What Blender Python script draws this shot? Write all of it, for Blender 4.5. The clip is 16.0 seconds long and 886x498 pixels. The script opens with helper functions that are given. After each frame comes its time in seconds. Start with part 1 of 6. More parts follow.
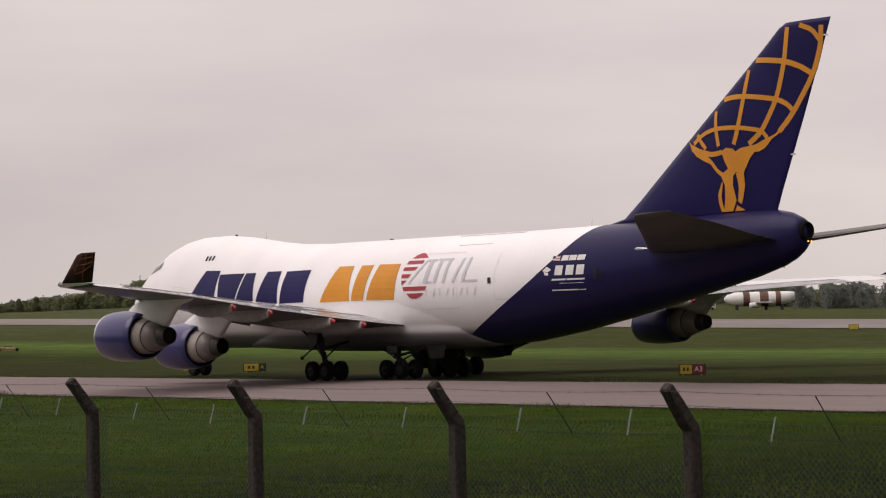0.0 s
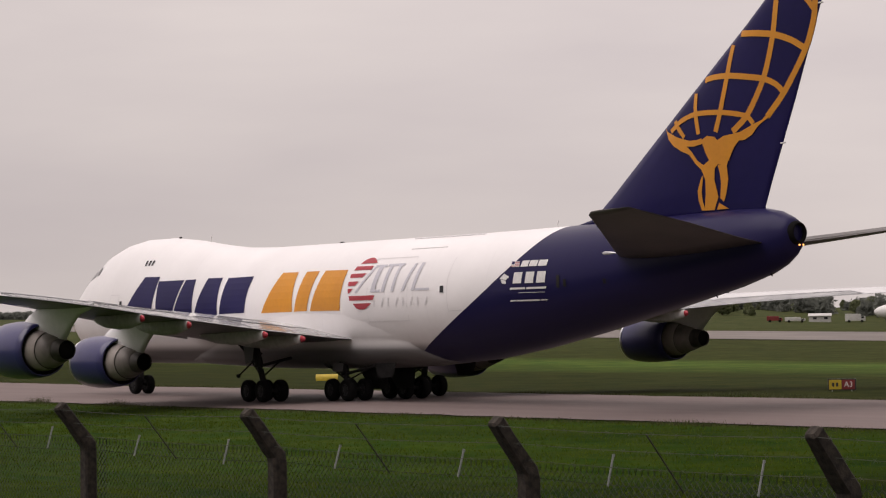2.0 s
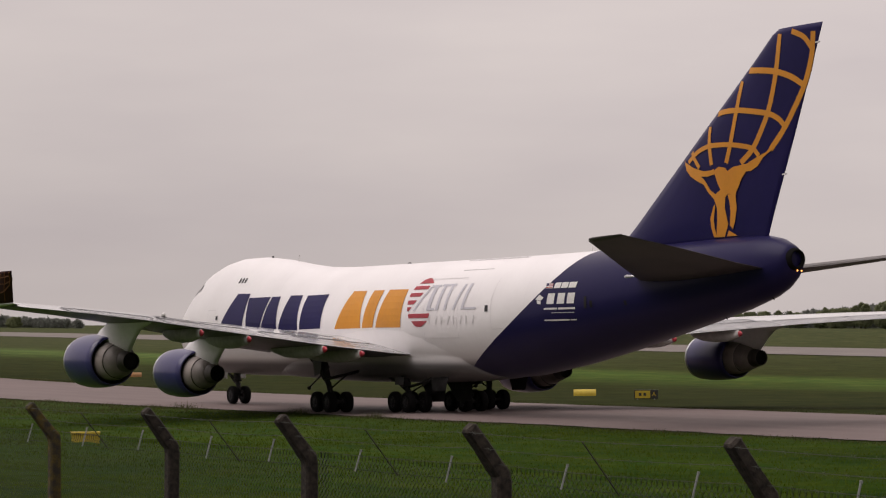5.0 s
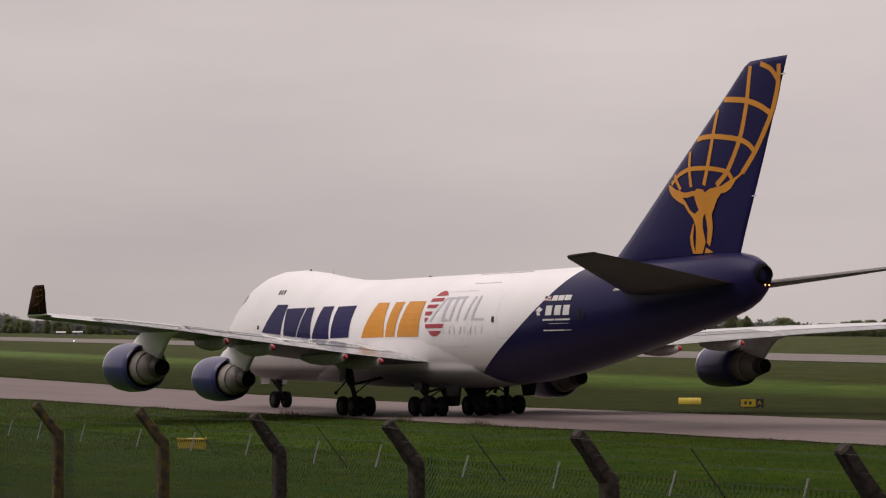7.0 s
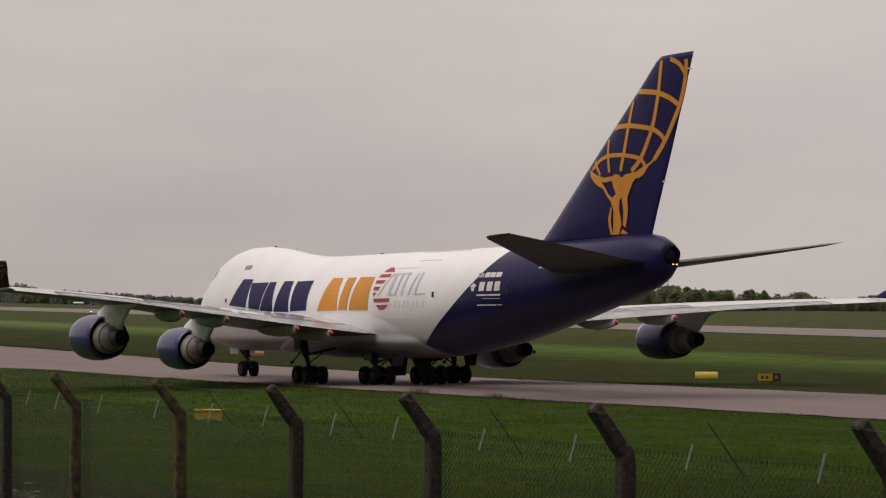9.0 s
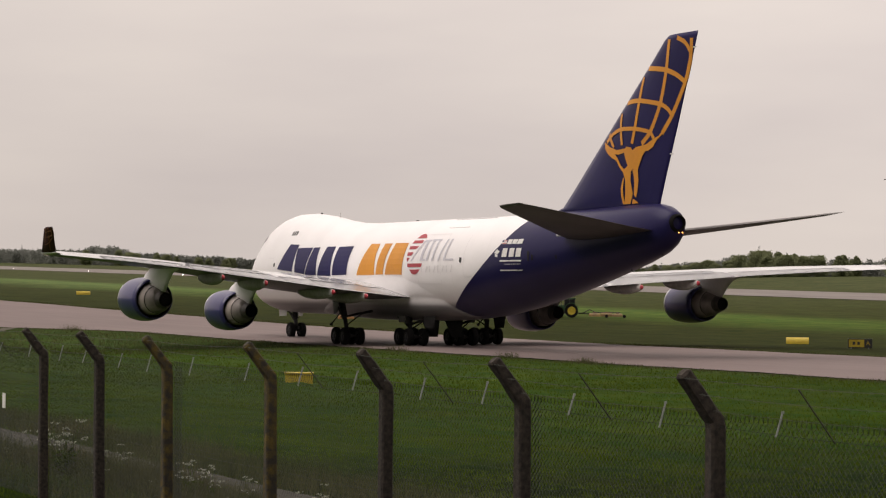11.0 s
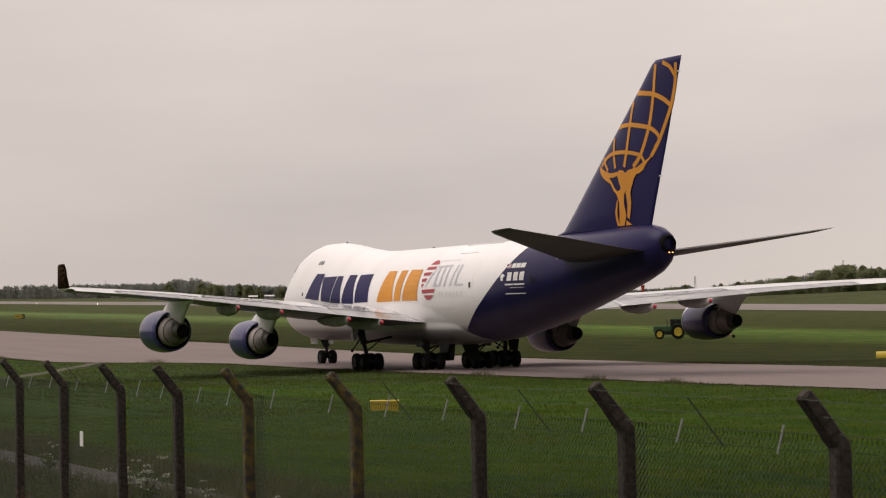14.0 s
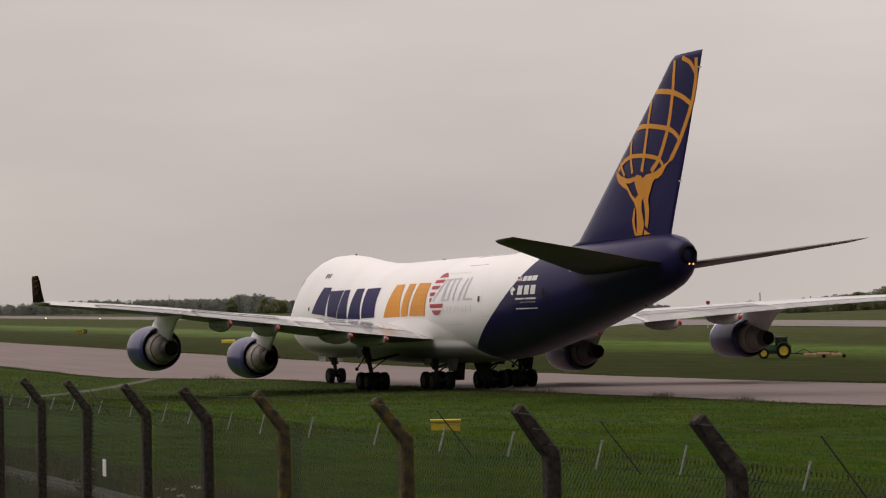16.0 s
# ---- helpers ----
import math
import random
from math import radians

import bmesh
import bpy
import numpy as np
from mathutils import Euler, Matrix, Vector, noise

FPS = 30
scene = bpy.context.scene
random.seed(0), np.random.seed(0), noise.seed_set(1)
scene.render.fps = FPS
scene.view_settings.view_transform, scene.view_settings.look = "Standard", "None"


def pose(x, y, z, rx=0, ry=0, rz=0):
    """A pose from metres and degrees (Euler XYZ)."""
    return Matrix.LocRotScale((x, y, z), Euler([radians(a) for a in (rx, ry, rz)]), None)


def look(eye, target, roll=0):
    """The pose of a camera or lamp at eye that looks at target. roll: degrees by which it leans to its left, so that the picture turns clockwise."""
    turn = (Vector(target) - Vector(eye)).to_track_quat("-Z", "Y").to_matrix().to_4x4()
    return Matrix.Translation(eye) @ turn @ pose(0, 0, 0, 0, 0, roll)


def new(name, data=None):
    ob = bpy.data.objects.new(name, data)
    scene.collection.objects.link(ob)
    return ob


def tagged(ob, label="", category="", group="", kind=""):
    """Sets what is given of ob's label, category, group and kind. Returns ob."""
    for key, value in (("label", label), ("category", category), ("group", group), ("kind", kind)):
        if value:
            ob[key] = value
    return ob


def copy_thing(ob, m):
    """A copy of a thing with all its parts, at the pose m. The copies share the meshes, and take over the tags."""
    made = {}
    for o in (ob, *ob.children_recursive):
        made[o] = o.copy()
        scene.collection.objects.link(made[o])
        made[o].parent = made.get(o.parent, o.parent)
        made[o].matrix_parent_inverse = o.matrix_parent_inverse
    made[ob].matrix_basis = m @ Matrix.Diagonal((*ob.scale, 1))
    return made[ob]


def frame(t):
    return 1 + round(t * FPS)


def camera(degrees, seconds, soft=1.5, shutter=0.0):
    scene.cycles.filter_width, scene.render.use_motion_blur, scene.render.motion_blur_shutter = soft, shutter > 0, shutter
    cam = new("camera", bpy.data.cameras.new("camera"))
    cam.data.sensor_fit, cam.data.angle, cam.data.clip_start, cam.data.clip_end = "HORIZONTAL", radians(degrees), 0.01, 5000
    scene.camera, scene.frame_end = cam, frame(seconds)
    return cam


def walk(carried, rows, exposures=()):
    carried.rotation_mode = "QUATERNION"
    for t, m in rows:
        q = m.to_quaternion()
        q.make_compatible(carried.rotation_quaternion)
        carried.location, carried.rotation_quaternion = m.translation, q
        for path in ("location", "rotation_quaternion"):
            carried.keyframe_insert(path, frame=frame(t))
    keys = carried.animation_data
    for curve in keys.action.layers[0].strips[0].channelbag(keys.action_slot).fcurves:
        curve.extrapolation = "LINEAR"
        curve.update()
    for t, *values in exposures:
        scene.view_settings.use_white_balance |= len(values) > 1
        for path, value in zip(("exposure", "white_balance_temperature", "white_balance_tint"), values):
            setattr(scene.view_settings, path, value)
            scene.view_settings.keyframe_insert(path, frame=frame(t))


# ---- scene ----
HEAD = 26.4                                   # the taxiway's heading, degrees left of north
ALONG = (-math.sin(radians(HEAD)), math.cos(radians(HEAD)))
ACROSS = (math.cos(radians(HEAD)), math.sin(radians(HEAD)))

cam = camera(21.677, 16.0, soft=1.2)
# seconds, place, then yaw to the right, pitch up, roll
CAM_ROWS = [
    (0.0, -2.22, -6.18, 3.746, 14.444, 1.742, -1.267),
    (0.5, -1.90, -5.28, 3.759, 13.817, 1.955, -1.077),
    (1.0, -1.24, -3.50, 3.757, 12.652, 2.157, -1.023),
    (1.5, -0.73, -2.11, 3.761, 11.671, 2.190, -0.718),
    (2.0, -0.36, -1.06, 3.755, 10.826, 2.064, -0.876),
    (2.5, 0.01, -0.17, 3.744, 9.517, 2.125, -0.509),
    (3.0, 0.03, -0.01, 3.734, 8.861, 2.180, -0.217),
    (3.5, 0.02, -0.01, 3.729, 7.439, 2.278, -0.150),
    (4.0, 0.04, 0.03, 3.717, 5.994, 2.340, -0.120),
    (4.5, 0.03, 0.01, 3.731, 5.237, 2.429, -0.098),
    (5.0, 0.03, 0.01, 3.729, 4.345, 2.495, -0.172),
    (7.5, -0.00, 0.01, 3.710, 0.839, 2.815, 0.073),
    (8.0, 0.00, -0.01, 3.712, 0.035, 2.976, 0.151),
    (8.5, 0.00, -0.01, 3.707, 0.878, 3.080, -0.175),
    (9.0, -0.00, 0.01, 3.714, 1.341, 2.018, 0.279),
    (9.5, -0.00, -0.00, 3.734, 0.209, 1.202, -0.054),
    (10.0, -0.00, -0.00, 3.733, -0.046, 1.119, -0.244),
    (12.5, -0.01, -0.03, 3.706, -2.503, 1.078, 1.526),
    (13.0, -0.03, -0.12, 3.712, -2.639, 1.147, -0.697),
    (13.5, -0.06, 0.52, 3.709, -2.656, 1.618, -0.693),
    (14.0, -0.11, 1.28, 3.709, -2.891, 1.725, -1.026),
    (14.5, -0.17, 1.93, 3.712, -3.466, 2.374, -1.291),
    (15.0, -0.21, 2.81, 3.709, -3.801, 2.062, -0.797),
    (15.5, -0.26, 4.01, 3.717, -3.977, 2.072, -1.123),
    (16.0, -0.31, 4.82, 3.711, -4.448, 2.141, -0.920),
]
# seconds, place of the jet on the ground, heading to the right
JET_ROWS = [
    (0.0, 32.07, 139.51, -23.92),
    (0.5, 30.43, 140.47, -23.91),
    (1.0, 26.18, 135.88, -24.53),
    (1.5, 22.28, 131.99, -25.25),
    (2.0, 19.00, 129.92, -25.99),
    (2.5, 15.57, 128.20, -26.77),
    (3.0, 13.93, 128.79, -26.81),
    (3.5, 12.76, 131.52, -26.86),
    (4.0, 11.37, 134.66, -26.92),
    (4.5, 10.16, 137.20, -26.88),
    (5.0, 8.80, 140.05, -26.92),
    (7.5, 2.82, 152.58, -26.70),
    (8.0, 1.69, 155.12, -26.63),
    (8.5, 0.77, 156.95, -26.48),
    (9.0, -0.33, 159.58, -26.48),
    (9.5, -1.19, 161.22, -26.39),
    (10.0, -2.28, 163.60, -26.42),
    (12.5, -6.97, 173.27, -26.00),
    (13.0, -7.89, 175.46, -25.91),
    (13.5, -8.62, 174.42, -25.91),
    (14.0, -9.29, 172.32, -25.91),
    (14.5, -9.84, 170.45, -25.89),
    (15.0, -10.71, 168.59, -25.99),
    (15.5, -11.75, 166.86, -26.17),
    (16.0, -12.57, 164.99, -26.26),
]
walk(cam, [(t, pose(x, y, z, 90 + p, 0, -a) @ pose(0, 0, 0, 0, 0, r)) for t, x, y, z, a, p, r in CAM_ROWS],
     exposures=[(t, e, k, 18 if t < 8.8 else 15) for t, e, k in ((0.0, 0.04, 6600), (2.0, 0.02, 6600), (3.5, 0.0, 6600), (5.0, -0.07, 6600), (8.0, -0.16, 6600), (9.0, -0.2, 6650), (9.25, 0.0, 6750), (9.5, 0.24, 6800), (10.0, 0.2, 6800), (12.5, 0.22, 6850), (13.0, 0.23, 6850), (13.5, 0.22, 6850), (14.0, 0.13, 6800), (14.5, 0.11, 6800), (15.0, -0.07, 6750), (15.5, -0.05, 6750), (16.0, -0.07, 6700))])

# ---------- overcast daylight ----------
SUN_EL, SUN_AZ = 62.0, -105.0
world = bpy.data.worlds.new("overcast_sky")
scene.world = world
world.use_nodes = True
wn, wl = world.node_tree.nodes, world.node_tree.links
background = wn["Background"]
coords = wn.new("ShaderNodeTexCoord")
split = wn.new("ShaderNodeSeparateXYZ")
wl.new(coords.outputs["Generated"], split.inputs["Vector"])
cover = wn.new("ShaderNodeMapRange")            # an overcast sky is brighter overhead than at the horizon
cover.inputs["From Min"].default_value, cover.inputs["From Max"].default_value = 0.0, 1.0
cover.inputs["To Min"].default_value, cover.inputs["To Max"].default_value = 0.52, 1.25
wl.new(split.outputs["Z"], cover.inputs["Value"])
drift = wn.new("ShaderNodeMath")                # the cloud thins towards the east
drift.operation, drift.inputs[1].default_value, drift.inputs[2].default_value = "MULTIPLY_ADD", 0.30, 1.0
wl.new(split.outputs["X"], drift.inputs[0])
heavy = wn.new("ShaderNodeVectorMath")          # and is heavier to the south-east, away from the sun
heavy.operation, heavy.inputs[1].default_value = "DOT_PRODUCT", (-0.6, 0.8, 0.0)
wl.new(coords.outputs["Generated"], heavy.inputs[0])
thick = wn.new("ShaderNodeMapRange")
thick.inputs["From Min"].default_value, thick.inputs["From Max"].default_value = -0.9, 0.35
thick.inputs["To Min"].default_value, thick.inputs["To Max"].default_value = 0.38, 1.0
wl.new(heavy.outputs["Value"], thick.inputs["Value"])
shade = wn.new("ShaderNodeMath")
shade.operation = "MULTIPLY"
wl.new(cover.outputs["Result"], shade.inputs[0])
wl.new(thick.outputs["Result"], shade.inputs[1])
lit = wn.new("ShaderNodeMath")
lit.operation = "MULTIPLY"
wl.new(shade.outputs["Value"], lit.inputs[0])
wl.new(drift.outputs["Value"], lit.inputs[1])
stretch = wn.new("ShaderNodeMapping")
stretch.inputs["Scale"].default_value = (1.7, 1.7, 7.5)
wl.new(coords.outputs["Generated"], stretch.inputs["Vector"])
cloud = wn.new("ShaderNodeTexNoise")
cloud.inputs["Scale"].default_value, cloud.inputs["Detail"].default_value = 1.6, 5
wl.new(stretch.outputs["Vector"], cloud.inputs["Vector"])
tone = wn.new("ShaderNodeValToRGB")
tone.color_ramp.elements[0].position, tone.color_ramp.elements[1].position = 0.3, 0.75
tone.color_ramp.elements[0].color, tone.color_ramp.elements[1].color = (0.875, 0.81, 0.785, 1), (1.135, 1.06, 0.975, 1)
wl.new(cloud.outputs["Fac"], tone.inputs["Fac"])
grey = wn.new("ShaderNodeVectorMath")
grey.operation = "SCALE"
wl.new(tone.outputs["Color"], grey.inputs[0])
wl.new(lit.outputs["Value"], grey.inputs["Scale"])
sky = wn.new("ShaderNodeTexSky")
sky.sky_type, sky.sun_disc = "NISHITA", False
sky.sun_elevation, sky.sun_rotation = radians(SUN_EL), radians(SUN_AZ)
blue = wn.new("ShaderNodeVectorMath")
blue.operation = "SCALE"
blue.inputs["Scale"].default_value = 0.004
wl.new(sky.outputs["Color"], blue.inputs[0])
total = wn.new("ShaderNodeVectorMath")
total.operation = "ADD"
wl.new(grey.outputs["Vector"], total.inputs[0])
wl.new(blue.outputs["Vector"], total.inputs[1])
wl.new(total.outputs["Vector"], background.inputs["Color"])
background.inputs["Strength"].default_value = 1.0
sun = new("sun", bpy.data.lights.new("sun", "SUN"))
sun.data.energy, sun.data.angle, sun.data.color = 1.6, radians(60), (1.0, 0.96, 0.92)
sun.matrix_basis = look((0, 0, 80), (-80 * math.sin(radians(SUN_AZ)) / math.tan(radians(SUN_EL)), -80 * math.cos(radians(SUN_AZ)) / math.tan(radians(SUN_EL)), 0))


# ---------- materials ----------
def nodes_of(name):
    m = bpy.data.materials.new(name)
    m.use_nodes = True
    n, l = m.node_tree.nodes, m.node_tree.links
    return m, n, l, n["Principled BSDF"]


def surface(name, base, alt, scale=2.0, rough=0.6, metallic=0.0, bump=0.0, fine=12.0, spec=0.5, coat=0.0, island=0.0, rand=0.0, grain=0.13, low=0.35, high=0.68):
    """A two-scale noise material: base and alt mix by a broad noise, darkened a little by a fine one."""
    m, n, l, p = nodes_of(name)
    tc = n.new("ShaderNodeTexCoord")
    broad, tiny = n.new("ShaderNodeTexNoise"), n.new("ShaderNodeTexNoise")
    broad.inputs["Scale"].default_value, broad.inputs["Detail"].default_value = scale, 5
    tiny.inputs["Scale"].default_value, tiny.inputs["Detail"].default_value = scale * fine, 3
    for t in (broad, tiny):
        l.new(tc.outputs["Object"], t.inputs["Vector"])
    ramp = n.new("ShaderNodeValToRGB")
    ramp.color_ramp.elements[0].position, ramp.color_ramp.elements[1].position = low, high
    ramp.color_ramp.elements[0].color, ramp.color_ramp.elements[1].color = (*base, 1), (*alt, 1)
    l.new(broad.outputs["Fac"], ramp.inputs["Fac"])
    hsv = n.new("ShaderNodeHueSaturation")
    l.new(ramp.outputs["Color"], hsv.inputs["Color"])
    val = n.new("ShaderNodeMapRange")
    val.inputs["From Min"].default_value, val.inputs["From Max"].default_value = 0.3, 0.7
    val.inputs["To Min"].default_value, val.inputs["To Max"].default_value = 1 - grain, 1 + grain
    l.new(tiny.outputs["Fac"], val.inputs["Value"])
    last = val.outputs["Result"]
    if island or rand:
        src = n.new("ShaderNodeNewGeometry").outputs["Random Per Island"] if island else n.new("ShaderNodeObjectInfo").outputs["Random"]
        vary = n.new("ShaderNodeMapRange")
        k = island or rand
        vary.inputs["To Min"].default_value, vary.inputs["To Max"].default_value = 1 - k, 1 + k
        l.new(src, vary.inputs["Value"])
        mul = n.new("ShaderNodeMath")
        mul.operation = "MULTIPLY"
        l.new(last, mul.inputs[0])
        l.new(vary.outputs["Result"], mul.inputs[1])
        last = mul.outputs["Value"]
    l.new(last, hsv.inputs["Value"])
    l.new(hsv.outputs["Color"], p.inputs["Base Color"])
    p.inputs["Roughness"].default_value, p.inputs["Metallic"].default_value = rough, metallic
    p.inputs["Specular IOR Level"].default_value = spec
    p.inputs["Coat Weight"].default_value = coat
    if bump:
        b = n.new("ShaderNodeBump")
        b.inputs["Strength"].default_value, b.inputs["Distance"].default_value = 0.6, bump
        l.new(tiny.outputs["Fac"], b.inputs["Height"])
        l.new(b.outputs["Normal"], p.inputs["Normal"])
    return m


WHITE = surface("white_paint", (0.80, 0.79, 0.79), (0.74, 0.73, 0.73), 0.12, 0.32, coat=0.15, fine=30, grain=0.035)
BLUE = surface("dark_blue_paint", (0.014, 0.0105, 0.072), (0.011, 0.0085, 0.060), 0.2, 0.3, coat=0.05, grain=0.035, spec=0.16)
WINGLET_DARK = surface("dark_winglet_paint", (0.040, 0.022, 0.030), (0.078, 0.036, 0.024), 1.4, 0.6, spec=0.03)
DULL_GOLD = surface("dull_gold_paint", (0.20, 0.075, 0.026), (0.15, 0.06, 0.022), 0.5, 0.5, spec=0.2)
ENGINE_BLUE = surface("engine_blue_paint", (0.032, 0.031, 0.125), (0.026, 0.025, 0.105), 0.4, 0.28, coat=0.25, grain=0.035)
GOLD = surface("orange_gold_paint", (0.68, 0.28, 0.02), (0.62, 0.25, 0.02), 0.5, 0.4, grain=0.035)
RED = surface("red_paint", (0.42, 0.035, 0.05), (0.36, 0.03, 0.045), 0.6, 0.4, grain=0.035)
LETTER_BLUE = surface("letter_blue_paint", (0.019, 0.016, 0.082), (0.016, 0.0135, 0.070), 0.5, 0.45, grain=0.035, spec=0.2)
GREY_DECAL = surface("pale_grey_paint", (0.57, 0.56, 0.61), (0.53, 0.52, 0.57), 0.7, 0.45, grain=0.035)
FAINT_DECAL = surface("faint_grey_paint", (0.73, 0.71, 0.715), (0.69, 0.67, 0.68), 0.7, 0.45, grain=0.035)
WING_UNDER_SHADE = surface("wing_underside_shade_grey", (0.155, 0.15, 0.15), (0.115, 0.11, 0.11), 0.35, 0.4, fine=9, spec=0.3, grain=0.035)
PANEL_GAP = surface("dark_panel_gap", (0.10, 0.10, 0.105), (0.07, 0.07, 0.075), 1.0, 0.6)
HUT_GREY = surface("hazy_grey_cladding", (0.30, 0.30, 0.295), (0.22, 0.22, 0.215), 0.4, 0.7)
WING_GREY = surface("wing_grey_paint", (0.66, 0.66, 0.665), (0.55, 0.55, 0.56), 0.35, 0.16, fine=9, coat=0.4, grain=0.035)
BELLY_GREY = surface("belly_grey_paint", (0.22, 0.215, 0.22), (0.15, 0.145, 0.15), 0.3, 0.45, grain=0.035)
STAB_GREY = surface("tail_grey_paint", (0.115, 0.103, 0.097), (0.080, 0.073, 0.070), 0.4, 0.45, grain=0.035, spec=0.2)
BARE_METAL = surface("bare_aluminium", (0.62, 0.62, 0.63), (0.5, 0.5, 0.51), 1.2, 0.28, 0.9)
CORE_METAL = surface("heat_stained_metal", (0.36, 0.315, 0.29), (0.27, 0.235, 0.215), 1.6, 0.45, 0.12)
CORE_DARK = surface("heat_darkened_metal", (0.25, 0.218, 0.20), (0.18, 0.158, 0.146), 1.8, 0.45, 0.12)
DARK_METAL = surface("sooty_metal", (0.03, 0.028, 0.027), (0.018, 0.017, 0.017), 2.0, 0.55, 0.4)
SCORCHED = surface("scorched_nozzle_metal", (0.085, 0.075, 0.066), (0.045, 0.04, 0.036), 2.5, 0.5, 0.4)
SOOT_AND_SHADE = surface("soot_and_shade_black", (0.006, 0.006, 0.006), (0.010, 0.009, 0.009), 2.0, 0.9, spec=0.1)
GEAR_GREY = surface("gear_grey", (0.030, 0.028, 0.028), (0.016, 0.015, 0.015), 2.0, 0.6, 0.1, spec=0.2)
RUBBER = surface("tyre_rubber", (0.006, 0.006, 0.0062), (0.010, 0.0095, 0.0095), 3.0, 0.9, spec=0.15)
HUB = surface("wheel_hub", (0.026, 0.026, 0.026), (0.016, 0.016, 0.016), 5.0, 0.6, 0.1, spec=0.2)
GLASS_DARK = surface("cockpit_glass", (0.012, 0.013, 0.016), (0.016, 0.017, 0.02), 1.0, 0.08)
CONCRETE = surface("weathered_concrete", (0.050, 0.039, 0.029), (0.012, 0.0095, 0.007), 24.0, 0.95, bump=0.008, fine=4, rand=0.2, grain=0.22, low=0.36, high=0.66)
LICHEN_CONCRETE = surface("lichen_concrete", (0.034, 0.030, 0.022), (0.110, 0.078, 0.014), 11.0, 0.95, bump=0.008, fine=6, grain=0.25, low=0.42, high=0.66)
WIRE = surface("coated_wire", (0.019, 0.026, 0.021), (0.028, 0.036, 0.030), 3.0, 0.55, 0.1)
GALV = surface("galvanised_steel", (0.27, 0.28, 0.28), (0.2, 0.21, 0.21), 8.0, 0.6, 0.2)
PALE_WIRE = surface("weathered_pale_wire", (0.095, 0.10, 0.085), (0.065, 0.07, 0.06), 8.0, 0.7, 0.1)
RUST = surface("dull_dark_steel", (0.06, 0.057, 0.05), (0.035, 0.032, 0.03), 8.0, 0.8, 0.2)
YELLOW = surface("yellow_enamel", (0.52, 0.385, 0.025), (0.42, 0.31, 0.022), 2.5, 0.5)
SIGN_RED = surface("sign_red", (0.20, 0.022, 0.022), (0.16, 0.018, 0.02), 2.5, 0.5)
SOCK_RED = surface("faded_orange_red_cloth", (0.42, 0.055, 0.03), (0.34, 0.05, 0.03), 2.0, 0.8)
BLACK = surface("black_enamel", (0.02, 0.02, 0.02), (0.03, 0.03, 0.03), 2.0, 0.5)
SIGN_WHITE = surface("sign_white", (0.75, 0.74, 0.72), (0.66, 0.65, 0.63), 3.0, 0.5)
TRACTOR_GREEN = surface("tractor_green", (0.02, 0.085, 0.025), (0.03, 0.07, 0.025), 2.0, 0.45)
BARK = surface("bark", (0.075, 0.06, 0.045), (0.045, 0.036, 0.028), 2.0, 0.95)
# leaf colours lightened and greyed to stand in for haze over the distance
HAZY_LEAVES = surface("hazy_foliage", (0.200, 0.222, 0.120), (0.225, 0.245, 0.138), 0.25, 0.95, island=0.07, spec=0.03)
HAZY_WOODS = surface("far_woods", (0.185, 0.196, 0.172), (0.205, 0.216, 0.192), 0.05, 0.95, island=0.08, spec=0.03)

def leafy(m):
    """Leaves let part of the light through."""
    n, l = m.node_tree.nodes, m.node_tree.links
    p, out = n["Principled BSDF"], n["Material Output"]
    through_leaf, mix = n.new("ShaderNodeBsdfTranslucent"), n.new("ShaderNodeMixShader")
    l.new(p.inputs["Base Color"].links[0].from_socket, through_leaf.inputs["Color"])
    mix.inputs["Fac"].default_value = 0.5
    l.new(p.outputs["BSDF"], mix.inputs[1])
    l.new(through_leaf.outputs["BSDF"], mix.inputs[2])
    l.new(mix.outputs["Shader"], out.inputs["Surface"])


leafy(HAZY_LEAVES)
leafy(HAZY_WOODS)
BLADES = surface("grass_blades", (0.066, 0.098, 0.0100), (0.100, 0.140, 0.0180), 0.45, 0.95, island=0.1, spec=0.0, low=0.38, high=0.64)
leafy(BLADES)
TUFTS = surface("rough_grass_tufts", (0.056, 0.088, 0.0085), (0.086, 0.116, 0.018), 0.5, 0.95, island=0.25, spec=0.0, low=0.38, high=0.64)
leafy(TUFTS)
TALL_GRASS = surface("tall_dry_grass", (0.066, 0.078, 0.030), (0.105, 0.102, 0.050), 0.2, 0.9, island=0.4, spec=0.05)
leafy(TALL_GRASS)
BLOSSOM = surface("white_blossom", (0.36, 0.37, 0.30), (0.26, 0.28, 0.2), 4.0, 0.8, island=0.2)
DOCK_RED = surface("dock_seed_red", (0.11, 0.045, 0.025), (0.07, 0.035, 0.02), 6.0, 0.9, island=0.3)
PATH_STONE = surface("path_gravel", (0.034, 0.030, 0.021), (0.015, 0.016, 0.008), 1.2, 0.95, bump=0.01, fine=25)
DIRT = surface("bare_trodden_earth", (0.060, 0.048, 0.030), (0.034, 0.036, 0.014), 0.8, 0.95, bump=0.01, fine=9)
PANEL_GREY = surface("weathered_cladding", (0.55, 0.54, 0.52), (0.42, 0.41, 0.39), 0.3, 0.6)
FADED_ORANGE = surface("faded_orange_enamel", (0.34, 0.165, 0.05), (0.26, 0.13, 0.045), 2.5, 0.6)
MOWER_YELLOW = surface("worn_yellow_paint", (0.20, 0.125, 0.03), (0.11, 0.07, 0.03), 1.5, 0.7)
RUST_BROWN = surface("rusty_brown", (0.14, 0.075, 0.05), (0.09, 0.05, 0.035), 0.5, 0.8)


